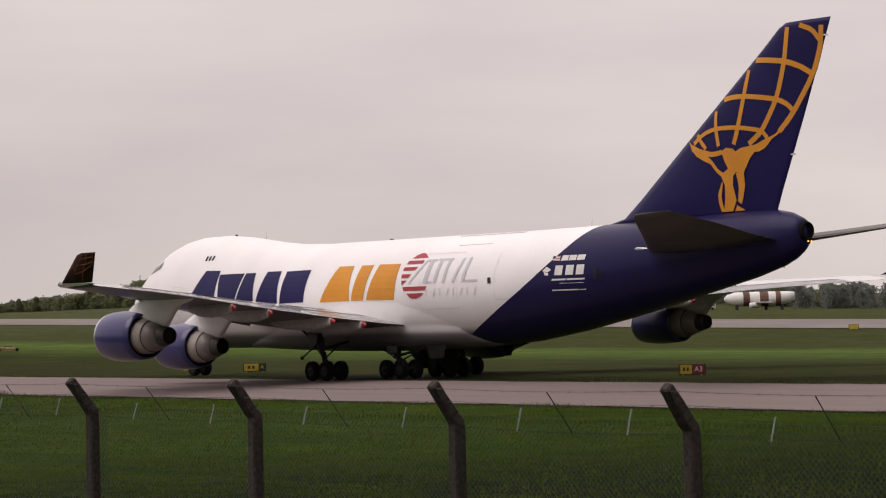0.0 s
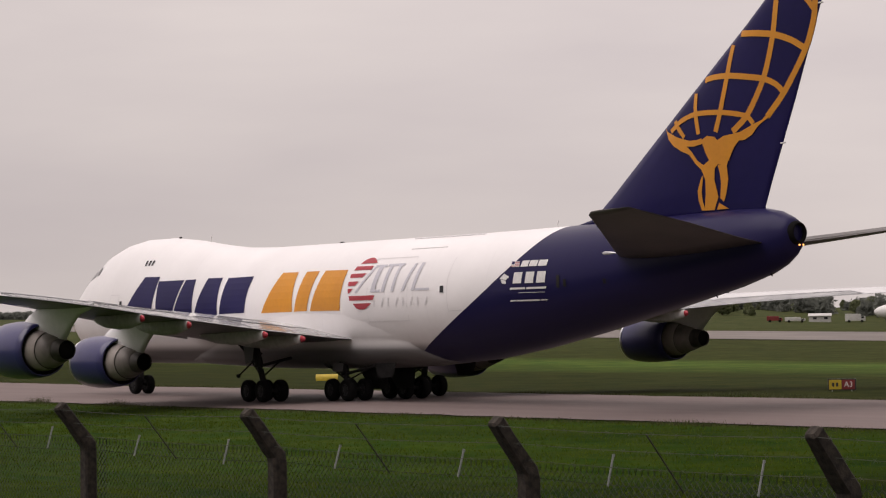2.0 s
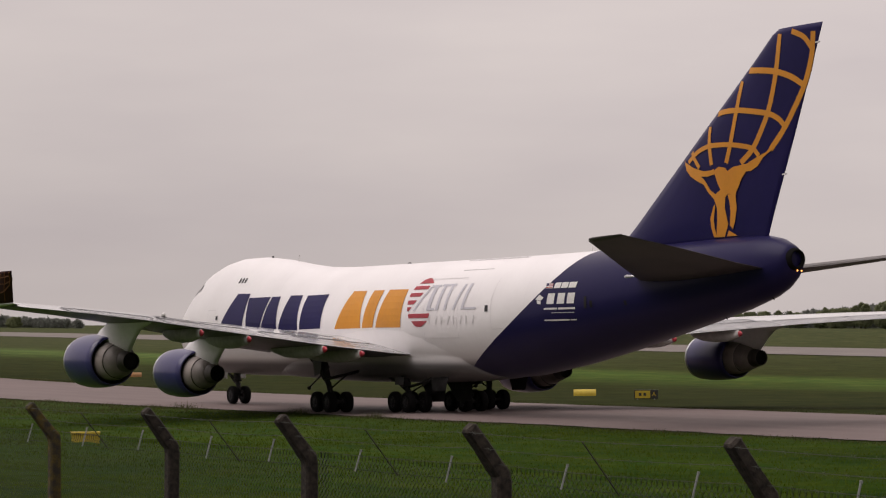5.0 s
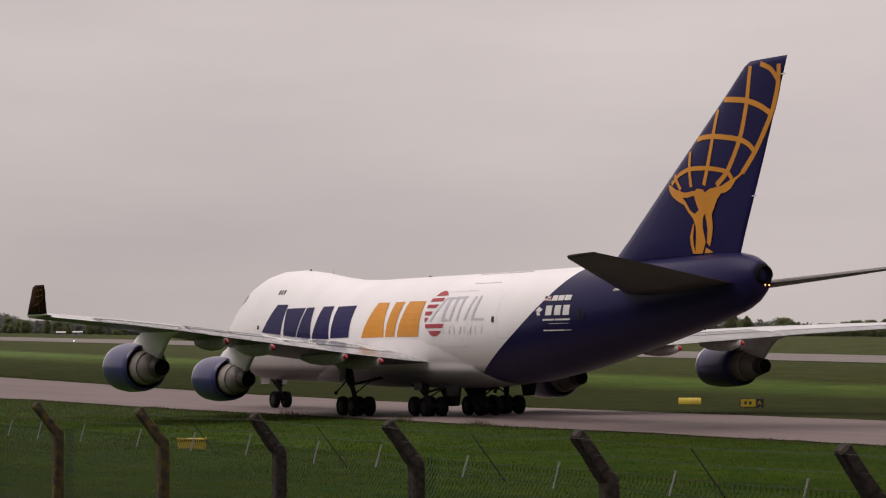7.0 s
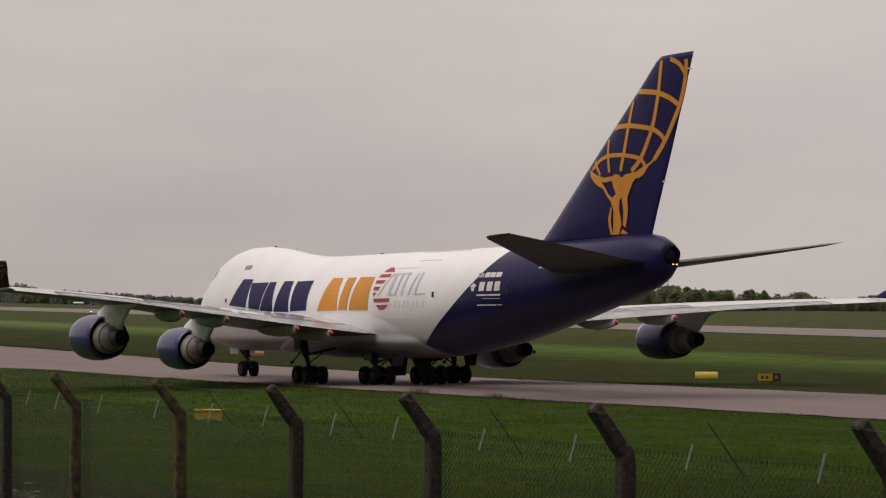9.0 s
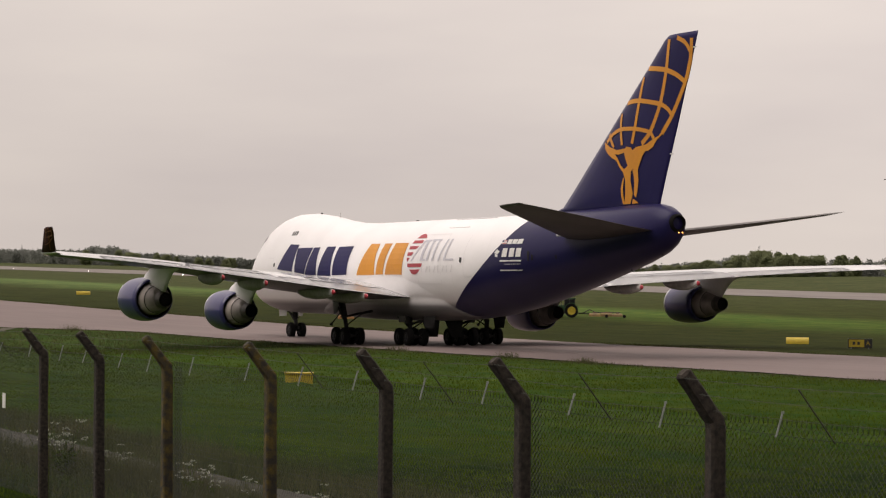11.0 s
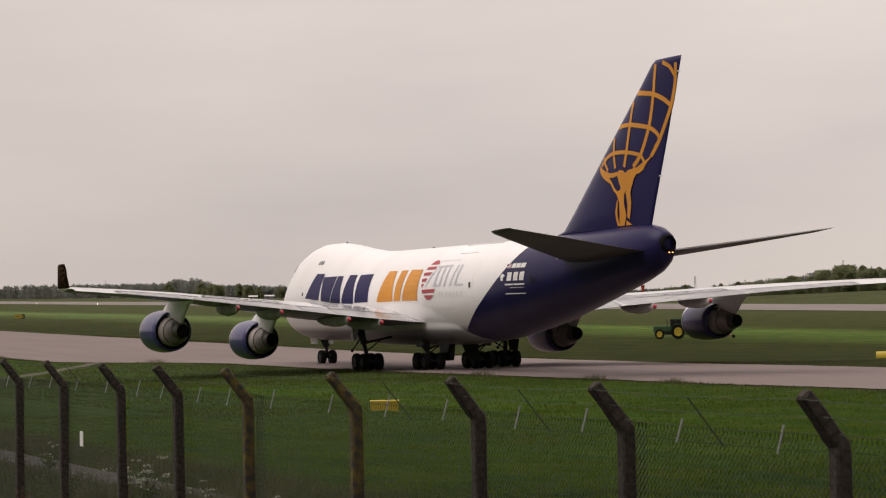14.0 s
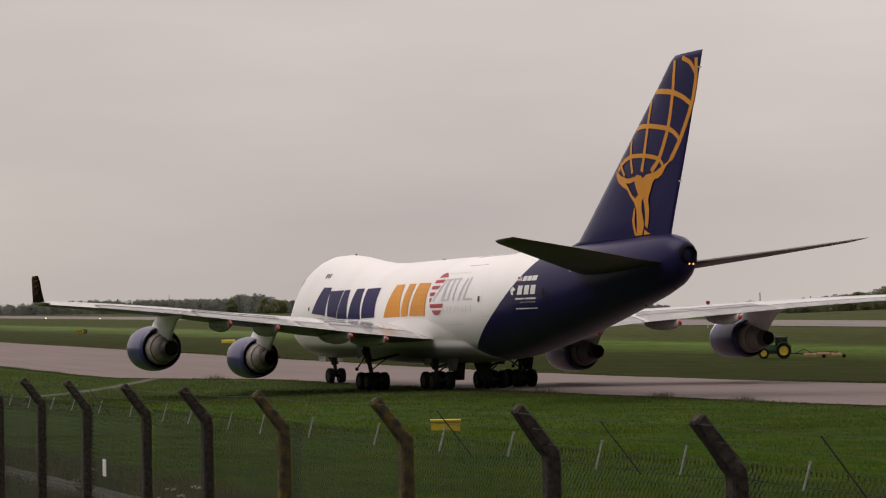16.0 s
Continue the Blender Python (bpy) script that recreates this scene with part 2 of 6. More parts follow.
def glow(name, colour, strength):
    m, n, l, p = nodes_of(name)
    p.inputs["Base Color"].default_value = (*colour, 1)
    p.inputs["Emission Color"].default_value = (*colour, 1)
    p.inputs["Emission Strength"].default_value = strength
    return m


TAIL_LAMP = glow("amber_lamp", (1.0, 0.42, 0.10), 2.6)
WHITE_LAMP = glow("runway_lamp", (1.0, 0.96, 0.88), 9.0)


def across(n, l):
    """Socket with the distance from the camera's side across the airfield, in metres."""
    tc = n.new("ShaderNodeTexCoord")
    dot = n.new("ShaderNodeVectorMath")
    dot.operation = "DOT_PRODUCT"
    dot.inputs[1].default_value = (ACROSS[0], ACROSS[1], 0)
    l.new(tc.outputs["Object"], dot.inputs[0])
    return tc, dot.outputs["Value"]


def noise_tex(n, l, vec, scale, detail=4, stretch=None):
    t = n.new("ShaderNodeTexNoise")
    t.inputs["Scale"].default_value, t.inputs["Detail"].default_value = scale, detail
    if stretch:
        mp = n.new("ShaderNodeMapping")
        mp.vector_type = "TEXTURE"
        mp.inputs["Rotation"].default_value = (0, 0, radians(HEAD))
        mp.inputs["Scale"].default_value = stretch
        l.new(vec, mp.inputs["Vector"])
        vec = mp.outputs["Vector"]
    l.new(vec, t.inputs["Vector"])
    return t.outputs["Fac"]


def math_node(n, l, op, a, b):
    k = n.new("ShaderNodeMath")
    k.operation = op
    for i, v in enumerate((a, b)):
        if isinstance(v, (int, float)):
            k.inputs[i].default_value = v
        else:
            l.new(v, k.inputs[i])
    return k.outputs["Value"]


def grass_material():
    m, n, l, p = nodes_of("airfield_grass")
    tc, q = across(n, l)
    vec = tc.outputs["Object"]
    wob = noise_tex(n, l, vec, 0.02, 4)
    qq = math_node(n, l, "ADD", q, math_node(n, l, "MULTIPLY", math_node(n, l, "SUBTRACT", wob, 0.5), 26.0))
    ramp = n.new("ShaderNodeValToRGB")
    cr = ramp.color_ramp
    # mown and unmown strips along the taxiway, with haze mixed into the far ones
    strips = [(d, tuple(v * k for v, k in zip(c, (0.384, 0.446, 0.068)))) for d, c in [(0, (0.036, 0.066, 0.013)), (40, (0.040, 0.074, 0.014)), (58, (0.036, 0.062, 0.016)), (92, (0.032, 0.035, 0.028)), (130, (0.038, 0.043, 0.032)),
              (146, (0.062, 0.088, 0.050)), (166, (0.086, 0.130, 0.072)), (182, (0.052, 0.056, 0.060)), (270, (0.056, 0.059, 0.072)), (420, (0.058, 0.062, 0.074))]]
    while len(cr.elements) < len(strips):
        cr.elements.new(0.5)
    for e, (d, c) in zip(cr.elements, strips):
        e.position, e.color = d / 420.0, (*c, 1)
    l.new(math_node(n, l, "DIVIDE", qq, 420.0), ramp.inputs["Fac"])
    patch = noise_tex(n, l, vec, 0.5, 7, (1.0, 1.3, 1.0))
    tuft = noise_tex(n, l, vec, 3.5, 6)
    dot = n.new("ShaderNodeVectorMath")            # darkest close by; haze painted in as a paler, greyer far end
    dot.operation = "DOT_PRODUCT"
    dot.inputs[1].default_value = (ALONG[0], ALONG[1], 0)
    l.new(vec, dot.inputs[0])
    faded = n.new("ShaderNodeValToRGB")
    while len(faded.color_ramp.elements) < 6:
        faded.color_ramp.elements.new(0.5)
    for e, (d, k) in zip(faded.color_ramp.elements, ((0.020, 0.085), (0.043, 0.12), (0.068, 0.50), (0.14, 0.74), (0.32, 0.70), (0.75, 1.0))):
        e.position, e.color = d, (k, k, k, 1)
    l.new(math_node(n, l, "DIVIDE", dot.outputs["Value"], 700.0), faded.inputs["Fac"])
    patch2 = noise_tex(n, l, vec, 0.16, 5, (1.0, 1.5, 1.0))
    val = math_node(n, l, "MULTIPLY", math_node(n, l, "MULTIPLY", math_node(n, l, "MULTIPLY", faded.outputs["Color"], 2.25), math_node(n, l, "ADD", patch2, 0.5)), math_node(n, l, "MULTIPLY", math_node(n, l, "ADD", math_node(n, l, "MULTIPLY", patch, 1.1), 0.48), math_node(n, l, "ADD", math_node(n, l, "MULTIPLY", tuft, 0.9), 0.58)))
    hsv = n.new("ShaderNodeHueSaturation")
    l.new(ramp.outputs["Color"], hsv.inputs["Color"])
    far = n.new("ShaderNodeMapRange")              # closely mown beyond the taxiway, so more even
    far.inputs["From Min"].default_value, far.inputs["From Max"].default_value = 62.0, 100.0
    far.inputs["To Min"].default_value, far.inputs["To Max"].default_value = 1.0, 0.95
    l.new(q, far.inputs["Value"])
    even = math_node(n, l, "MULTIPLY", faded.outputs["Color"], 2.25)
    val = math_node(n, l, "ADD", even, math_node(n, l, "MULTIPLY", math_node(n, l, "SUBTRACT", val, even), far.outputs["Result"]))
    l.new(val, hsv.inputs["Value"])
    l.new(math_node(n, l, "SUBTRACT", 1.28, math_node(n, l, "MULTIPLY", faded.outputs["Color"], 0.56)), hsv.inputs["Saturation"])
    l.new(math_node(n, l, "ADD", math_node(n, l, "MULTIPLY", patch, -0.16), 0.580), hsv.inputs["Hue"])
    l.new(hsv.outputs["Color"], p.inputs["Base Color"])
    p.inputs["Roughness"].default_value = 0.95
    p.inputs["Specular IOR Level"].default_value = 0.02
    b = n.new("ShaderNodeBump")
    b.inputs["Strength"].default_value, b.inputs["Distance"].default_value = 0.5, 0.05
    l.new(tuft, b.inputs["Height"])
    l.new(b.outputs["Normal"], p.inputs["Normal"])
    return m


def pavement_material(name, base, alt):
    m, n, l, p = nodes_of(name)
    tc, q = across(n, l)
    vec = tc.outputs["Object"]
    streak = noise_tex(n, l, vec, 0.5, 5, (1.0, 14.0, 1.0))
    patch = noise_tex(n, l, vec, 0.06, 4)
    grit = noise_tex(n, l, vec, 9.0, 3)
    ramp = n.new("ShaderNodeValToRGB")
    ramp.color_ramp.elements[0].position, ramp.color_ramp.elements[1].position = 0.36, 0.66
    ramp.color_ramp.elements[0].color, ramp.color_ramp.elements[1].color = (*base, 1), (*alt, 1)
    l.new(math_node(n, l, "ADD", math_node(n, l, "MULTIPLY", streak, 0.65), math_node(n, l, "MULTIPLY", patch, 0.35)), ramp.inputs["Fac"])
    hsv = n.new("ShaderNodeHueSaturation")
    l.new(ramp.outputs["Color"], hsv.inputs["Color"])
    l.new(math_node(n, l, "ADD", math_node(n, l, "MULTIPLY", grit, 0.3), 0.85), hsv.inputs["Value"])
    l.new(hsv.outputs["Color"], p.inputs["Base Color"])
    p.inputs["Roughness"].default_value = 0.8
    return m


GRASS = grass_material()
TARMAC = pavement_material("worn_taxiway_surface", (0.118, 0.085, 0.079), (0.152, 0.113, 0.105))
RUNWAY = pavement_material("worn_runway_surface", (0.115, 0.097, 0.088), (0.195, 0.168, 0.152))


# ---------- building helpers ----------
def part(name, bm, material, parent=None, label="", smooth=False):
    me = bpy.data.meshes.new(name)
    bmesh.ops.recalc_face_normals(bm, faces=bm.faces[:])
    bm.to_mesh(me)
    bm.free()
    for mt in (material if isinstance(material, (list, tuple)) else [material]):
        me.materials.append(mt)
    if smooth:
        for f in me.polygons:
            f.use_smooth = True
    ob = new(name, me)
    if parent is not None:
        ob.parent = parent
    if label:
        tagged(ob, label)
    return ob


def thing(name, label, category, m=None, group="", kind=""):
    ob = new(name)
    ob.empty_display_size = 0.3
    if m is not None:
        ob.matrix_basis = m
    return tagged(ob, label, category, group, kind)


def box(bm, x0, x1, y0, y1, z0, z1, bevel=0.0, mi=0):
    m = Matrix.LocRotScale(((x0 + x1) / 2, (y0 + y1) / 2, (z0 + z1) / 2), None, (x1 - x0, y1 - y0, z1 - z0))
    r = bmesh.ops.create_cube(bm, size=1.0, matrix=m)
    fs = {f for v in r["verts"] for f in v.link_faces}
    for f in fs:
        f.material_index = mi
    if bevel:
        es = list({e for v in r["verts"] for e in v.link_edges})
        bmesh.ops.bevel(bm, geom=es, offset=bevel, segments=2, profile=0.7, affect="EDGES")
    return bm


def rod(bm, a, b, r0, r1=None, sides=8, mi=0):
    """A tapered round bar from a to b."""
    a, b = Vector(a), Vector(b)
    r1 = r0 if r1 is None else r1
    q = (b - a).to_track_quat("Z", "Y").to_matrix()
    rings = []
    for c, r in ((a, r0), (b, r1)):
        rings.append([bm.verts.new(c + q @ Vector((r * math.cos(2 * math.pi * i / sides), r * math.sin(2 * math.pi * i / sides), 0))) for i in range(sides)])
    fs = [bm.faces.new((rings[0][i], rings[0][(i + 1) % sides], rings[1][(i + 1) % sides], rings[1][i])) for i in range(sides)]
    fs += [bm.faces.new(rings[0][::-1]), bm.faces.new(rings[1])]
    for f in fs:
        f.material_index = mi
    return bm


def lathe(bm, profile, axis_m, sides=32, mi=0, close=False):
    """Turns (along, radius) pairs round the local z axis of axis_m."""
    rings = []
    for h, r in profile:
        rings.append([bm.verts.new(axis_m @ Vector((r * math.cos(2 * math.pi * i / sides), r * math.sin(2 * math.pi * i / sides), h))) for i in range(sides)])
    pairs = list(zip(rings, rings[1:])) + ([(rings[-1], rings[0])] if close else [])
    for a, b in pairs:
        for i in range(sides):
            f = bm.faces.new((a[i], a[(i + 1) % sides], b[(i + 1) % sides], b[i]))
            f.material_index = mi
    if not close:
        for ring, flip in ((rings[0], True), (rings[-1], False)):
            if (ring[0].co - ring[sides // 2].co).length > 1e-4:
                f = bm.faces.new(ring[::-1] if flip else ring)
                f.material_index = mi
    return bm


def loft(bm, rings, mi=0, caps=True):
    vs = [[bm.verts.new(p) for p in ring] for ring in rings]
    n = len(vs[0])
    for a, b in zip(vs, vs[1:]):
        for i in range(n):
            f = bm.faces.new((a[i], a[(i + 1) % n], b[(i + 1) % n], b[i]))
            f.material_index = mi
    if caps:
        for ring in (vs[0][::-1], vs[-1]):
            f = bm.faces.new(ring)
            f.material_index = mi
    return bm


# ---------- the lie of the land ----------
def ease(u):
    u = min(1.0, max(0.0, u))
    return u * u * (3 - 2 * u)


def place(al, q, z=0.0):
    """World position from metres along the taxiway and metres across from the camera."""
    return Vector((ALONG[0] * al + ACROSS[0] * q, ALONG[1] * al + ACROSS[1] * q, z))


def height(al, q):
    """The airfield climbs gently away; the bank by the fence lies 0.7 m higher than the taxiway."""
    a = al - 185.0
    rise = 0.0 if a < -40 else (0.0147 * (a + 40) ** 2 / 160.0 if a < 40 else 0.0147 * a)
    if al > 1900:
        rise = 0.0147 * 1715 + 8.0 * (1 - math.exp(-(al - 1900) / 600.0))
    z = rise + 0.70 * ease((45.0 - q) / 33.0)
    if q > 270:
        z += 0.013 * min(q - 270.0, 66.0) * ease((q - 270) / 30.0)
        z += 3.6 * ease((q - 335.0) / 140.0) * ease((al - 420.0) / 100.0) * ease((780.0 - al) / 160.0)   # a low knoll beyond the runway
    return z


def on_ground(al, q, dz=0.0):
    return place(al, q, height(al, q) + dz)


def tussocks(al, q):
    """Uneven rough grass between the patrol path and the taxiway."""
    k = ease((q - 13.3) / 1.5) * ease((61.0 - q) / 3.0) * ease((al - 12.0) / 8.0) * ease((150.0 - al) / 30.0)
    if k <= 0.0:
        return 0.0
    a = noise.noise(Vector((al * 0.55, q * 0.55, 0.0)))
    b = noise.noise(Vector((al * 1.5, q * 1.5, 4.0)))
    return k * (0.05 * a + 0.055 * b * (0.7 + a) - 0.015)


def sheet(name, als, qs, material, dz=0.0, edge=None, relief=None):
    bm = bmesh.new()
    rows = [[bm.verts.new(on_ground(a, (edge(a, i, q) if edge else q), dz + (relief(a, q) if relief else 0.0))) for i, q in enumerate(qs)] for a in als]
    for r0, r1 in zip(rows, rows[1:]):
        for i in range(len(qs) - 1):
            bm.faces.new((r0[i], r0[i + 1], r1[i + 1], r1[i]))
    return part(name, bm, material, smooth=True)


def steps(*spans):
    out = []
    for a, b, d in spans:
        k = max(1, round((b - a) / d))
        out += [a + (b - a) * i / k for i in range(k)]
    return out + [spans[-1][1]]


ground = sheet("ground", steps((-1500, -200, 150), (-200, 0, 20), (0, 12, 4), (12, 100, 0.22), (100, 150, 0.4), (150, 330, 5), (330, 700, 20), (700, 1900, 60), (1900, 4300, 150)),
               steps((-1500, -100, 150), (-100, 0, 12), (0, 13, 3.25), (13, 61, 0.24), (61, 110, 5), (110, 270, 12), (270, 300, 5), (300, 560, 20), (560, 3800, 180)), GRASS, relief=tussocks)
tagged(ground, "mown airfield grass with paler cut strips", "grass", kind="structure")



def taxi_edge(al, i, q):
    w = 0.5 * noise.noise(Vector((al * 0.11, q, 0))) + 0.3 * noise.noise(Vector((al * 0.6, q, 3))) + 0.35 * noise.noise(Vector((al * 1.9, q, 8)))
    if i == 0:
        return q + w - 10.5 * ease((al - 188) / 22.0)
    return q + w if i == 6 else q


taxiway = sheet("taxiway", steps((-160, 50, 4), (50, 320, 0.5), (320, 700, 10), (700, 1500, 40)), [62.2, 65, 70, 74, 78, 83, 86.6], TARMAC, 0.05, taxi_edge)
tagged(taxiway, "pinkish grey worn tarmac taxiway with ragged grass edges", "taxiway", kind="structure")
runway = sheet("runway", steps((-700, 200, 50), (200, 2400, 20)), [286, 292, 300, 310, 320, 331], RUNWAY, 0.12)
tagged(runway, "pale grey concrete runway across the airfield", "runway", kind="structure")
track = sheet("dirt_track", steps((150, 206, 1.0)), [-1.0, -0.4, 0.4, 1.0], DIRT, 0.025, lambda a, i, q: 52.3 + 0.415 * (a - 198.0) + q * (0.6 + 0.5 * noise.noise(Vector((a * 0.2, i, 3)))))
tagged(track, "worn brown vehicle track leaving the taxiway edge", "track", kind="structure")
path = sheet("path", steps((-20, 120, 2)), [11.85, 12.2, 12.6, 12.95], PATH_STONE, 0.04, lambda a, i, q: q + 0.25 * noise.noise(Vector((a * 0.35, i, 7))))
tagged(path, "narrow gravel patrol path inside the fence", "path", kind="structure")


# ---------- the cargo jet ----------
def body(s, left, z):
    """Aircraft space from metres aft of the nose, metres to the left, and height: y points forward, x to the right."""
    return Vector((-left, 32.0 - s, z))


HULL = [  # aft of nose, bottom, top, half width, height of the widest line
    (0.0, 4.75, 5.15, 0.20, 4.95), (0.35, 4.05, 5.75, 0.68, 5.0), (1.0, 3.50, 6.40, 1.10, 5.05), (2.0, 3.00, 7.15, 1.60, 5.10), (3.2, 2.62, 7.88, 2.02, 5.15),
    (4.6, 2.35, 8.60, 2.42, 5.25), (6.2, 2.17, 9.25, 2.76, 5.30), (8.0, 2.08, 9.74, 3.02, 5.35), (10.0, 2.03, 9.98, 3.18, 5.40), (13.0, 2.0, 9.98, 3.25, 5.40),
    (16.0, 2.0, 9.72, 3.25, 5.40), (19.0, 2.0, 9.32, 3.25, 5.40), (22.0, 2.0, 9.03, 3.25, 5.40), (25.0, 2.0, 8.93, 3.25, 5.40), (43.0, 2.05, 8.90, 3.25, 5.40),
    (46.0, 2.25, 8.90, 3.23, 5.50), (50.0, 2.80, 8.92, 3.10, 5.75), (54.0, 3.50, 8.97, 2.82, 6.10), (58.0, 4.30, 9.05, 2.40, 6.55), (61.0, 4.92, 9.12, 2.02, 6.90),
    (64.0, 5.55, 9.17, 1.62, 7.25), (66.0, 6.08, 9.12, 1.24, 7.50), (66.85, 6.42, 8.96, 0.98, 7.65), (67.45, 6.80, 8.70, 0.74, 7.80), (67.8, 7.14, 8.48, 0.54, 7.88)]


def hull_at(s):
    s = min(max(s, 0.0), 67.8)
    for a, b in zip(HULL, HULL[1:]):
        if s <= b[0]:
            u = (s - a[0]) / (b[0] - a[0])
            return [a[i] + (b[i] - a[i]) * u for i in range(1, 5)]


def shoulder(s, zt):
    """How far the upper lobe draws in, on the upper deck and the nose."""
    return 0.17 * max(min(1.0, max(0.0, (zt - 8.9) / 1.0)), min(1.0, max(0.0, (8.0 - s) / 3.0)))


def hull_side(s, z):
    zb, zt, hw, zm = hull_at(s)
    u = (z - zm) / ((zt - zm) if z > zm else (zm - zb))
    return hw * math.sqrt(max(0.0, 1 - u * u)) * (1 - shoulder(s, zt) * max(0.0, u))


def hull_ring(s, n=48, grow=0.0):
    zb, zt, hw, zm = hull_at(s)
    out = []
    for i in range(n):
        a = 2 * math.pi * i / n
        c, k = math.cos(a), math.sin(a)
        out.append(body(s, (hw + grow) * c * (1 - shoulder(s, zt) * max(0.0, k)), zm + k * ((zt - zm if k > 0 else zm - zb) + grow)))
    return out


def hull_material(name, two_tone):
    """White with a grey belly, darkened further for underside shade; where two_tone, dark blue aft of a curved slanting
    line.
    """
    m, n, l, p = nodes_of(name)
    tc = n.new("ShaderNodeTexCoord")
    sep = n.new("ShaderNodeSeparateXYZ")
    l.new(tc.outputs["Object"], sep.inputs["Vector"])
    s = math_node(n, l, "SUBTRACT", 32.0, sep.outputs["Y"])
    up = math_node(n, l, "SUBTRACT", sep.outputs["Z"], 4.75)
    line = math_node(n, l, "ADD", math_node(n, l, "MULTIPLY", up, 2.05), 47.0)
    bend = math_node(n, l, "MULTIPLY", math_node(n, l, "MULTIPLY", up, up), 0.17)
    aft = math_node(n, l, "GREATER_THAN", s, math_node(n, l, "SUBTRACT", line, bend))
    # grey belly paint with underside shade painted in, blended out by 3.3 m up
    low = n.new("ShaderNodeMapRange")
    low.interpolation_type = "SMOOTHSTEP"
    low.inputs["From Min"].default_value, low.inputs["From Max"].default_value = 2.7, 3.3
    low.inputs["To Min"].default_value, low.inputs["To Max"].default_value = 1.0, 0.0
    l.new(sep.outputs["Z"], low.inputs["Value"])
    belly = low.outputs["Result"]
    grime = noise_tex(n, l, tc.outputs["Object"], 0.25, 6)
    tiny = noise_tex(n, l, tc.outputs["Object"], 3.0, 4)
    white = n.new("ShaderNodeValToRGB")
    white.color_ramp.elements[0].position, white.color_ramp.elements[1].position = 0.3, 0.75
    white.color_ramp.elements[0].color, white.color_ramp.elements[1].color = (0.88, 0.86, 0.86, 1), (0.79, 0.77, 0.77, 1)
    l.new(math_node(n, l, "ADD", math_node(n, l, "MULTIPLY", grime, 0.8), math_node(n, l, "MULTIPLY", tiny, 0.2)), white.inputs["Fac"])

    def blend(fac, a, b):
        mx = n.new("ShaderNodeMix")
        mx.data_type = "RGBA"
        l.new(fac, mx.inputs["Factor"])
        for sock, v in ((mx.inputs["A"], a), (mx.inputs["B"], b)):
            if isinstance(v, tuple):
                sock.default_value = v
            else:
                l.new(v, sock)
        return mx.outputs["Result"]
    frac = math_node(n, l, "FRACT", math_node(n, l, "DIVIDE", s, 4.9), 0.0)
    seam = math_node(n, l, "MULTIPLY", math_node(n, l, "LESS_THAN", frac, 0.008), 0.05)
    white_seamed = blend(seam, white.outputs["Color"], (0.3, 0.29, 0.3, 1))
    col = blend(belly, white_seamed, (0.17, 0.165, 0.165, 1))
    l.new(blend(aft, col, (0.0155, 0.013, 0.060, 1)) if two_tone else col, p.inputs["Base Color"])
    p.inputs["Roughness"].default_value = 0.3
    p.inputs["Specular IOR Level"].default_value = 0.16
    return m


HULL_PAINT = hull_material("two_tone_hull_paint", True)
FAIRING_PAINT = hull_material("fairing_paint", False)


def airfoil(n=11, t=0.12, camber=0.02):
    """Closed outline as (x along the chord, y), from the trailing edge over the top and back below."""
    xs = [0.5 * (1 - math.cos(math.pi * i / (n - 1))) for i in range(n)]

    def half(x):
        return 5 * t * (0.2969 * math.sqrt(x) - 0.126 * x - 0.3516 * x * x + 0.2843 * x ** 3 - 0.1036 * x ** 4) + 0.0012
    return [(x, half(x) + camber * math.sin(math.pi * x)) for x in xs[::-1]] + [(x, -half(x) * 0.85 + min(0.0, camber) * math.sin(math.pi * x)) for x in xs[1:]]


def lifting(bm, stations, side, mi=0, tilt=0.0, camber=0.02):
    """A wing from (left, leading edge, chord, height, thickness) rows; side is 1 for left and -1 for right."""
    loft(bm, [[body(le + x * c, side * y, z + h * c + (0.35 - x) * c * tilt) for x, h in airfoil(t=t, camber=camber)] for y, le, c, z, t in stations], mi)
    return bm


def decal_quad(bm, corners, nu=6, nv=6, lift=0.025, surface_at=None, side=1):
    """A painted patch on the hull (or the fin) from four (s, z) corners."""
    f = surface_at or hull_side
    grid = []
    for i in range(nu + 1):
        row = []
        for j in range(nv + 1):
            u, v = i / nu, j / nv
            s = (corners[0][0] * (1 - u) + corners[1][0] * u) * (1 - v) + (corners[3][0] * (1 - u) + corners[2][0] * u) * v
            z = (corners[0][1] * (1 - u) + corners[1][1] * u) * (1 - v) + (corners[3][1] * (1 - u) + corners[2][1] * u) * v
            row.append(bm.verts.new(body(s, side * (f(s, z) + lift), z)))
        grid.append(row)
    for a, b in zip(grid, grid[1:]):
        for j in range(nv):
            bm.faces.new((a[j], b[j], b[j + 1], a[j + 1]))
    return bm


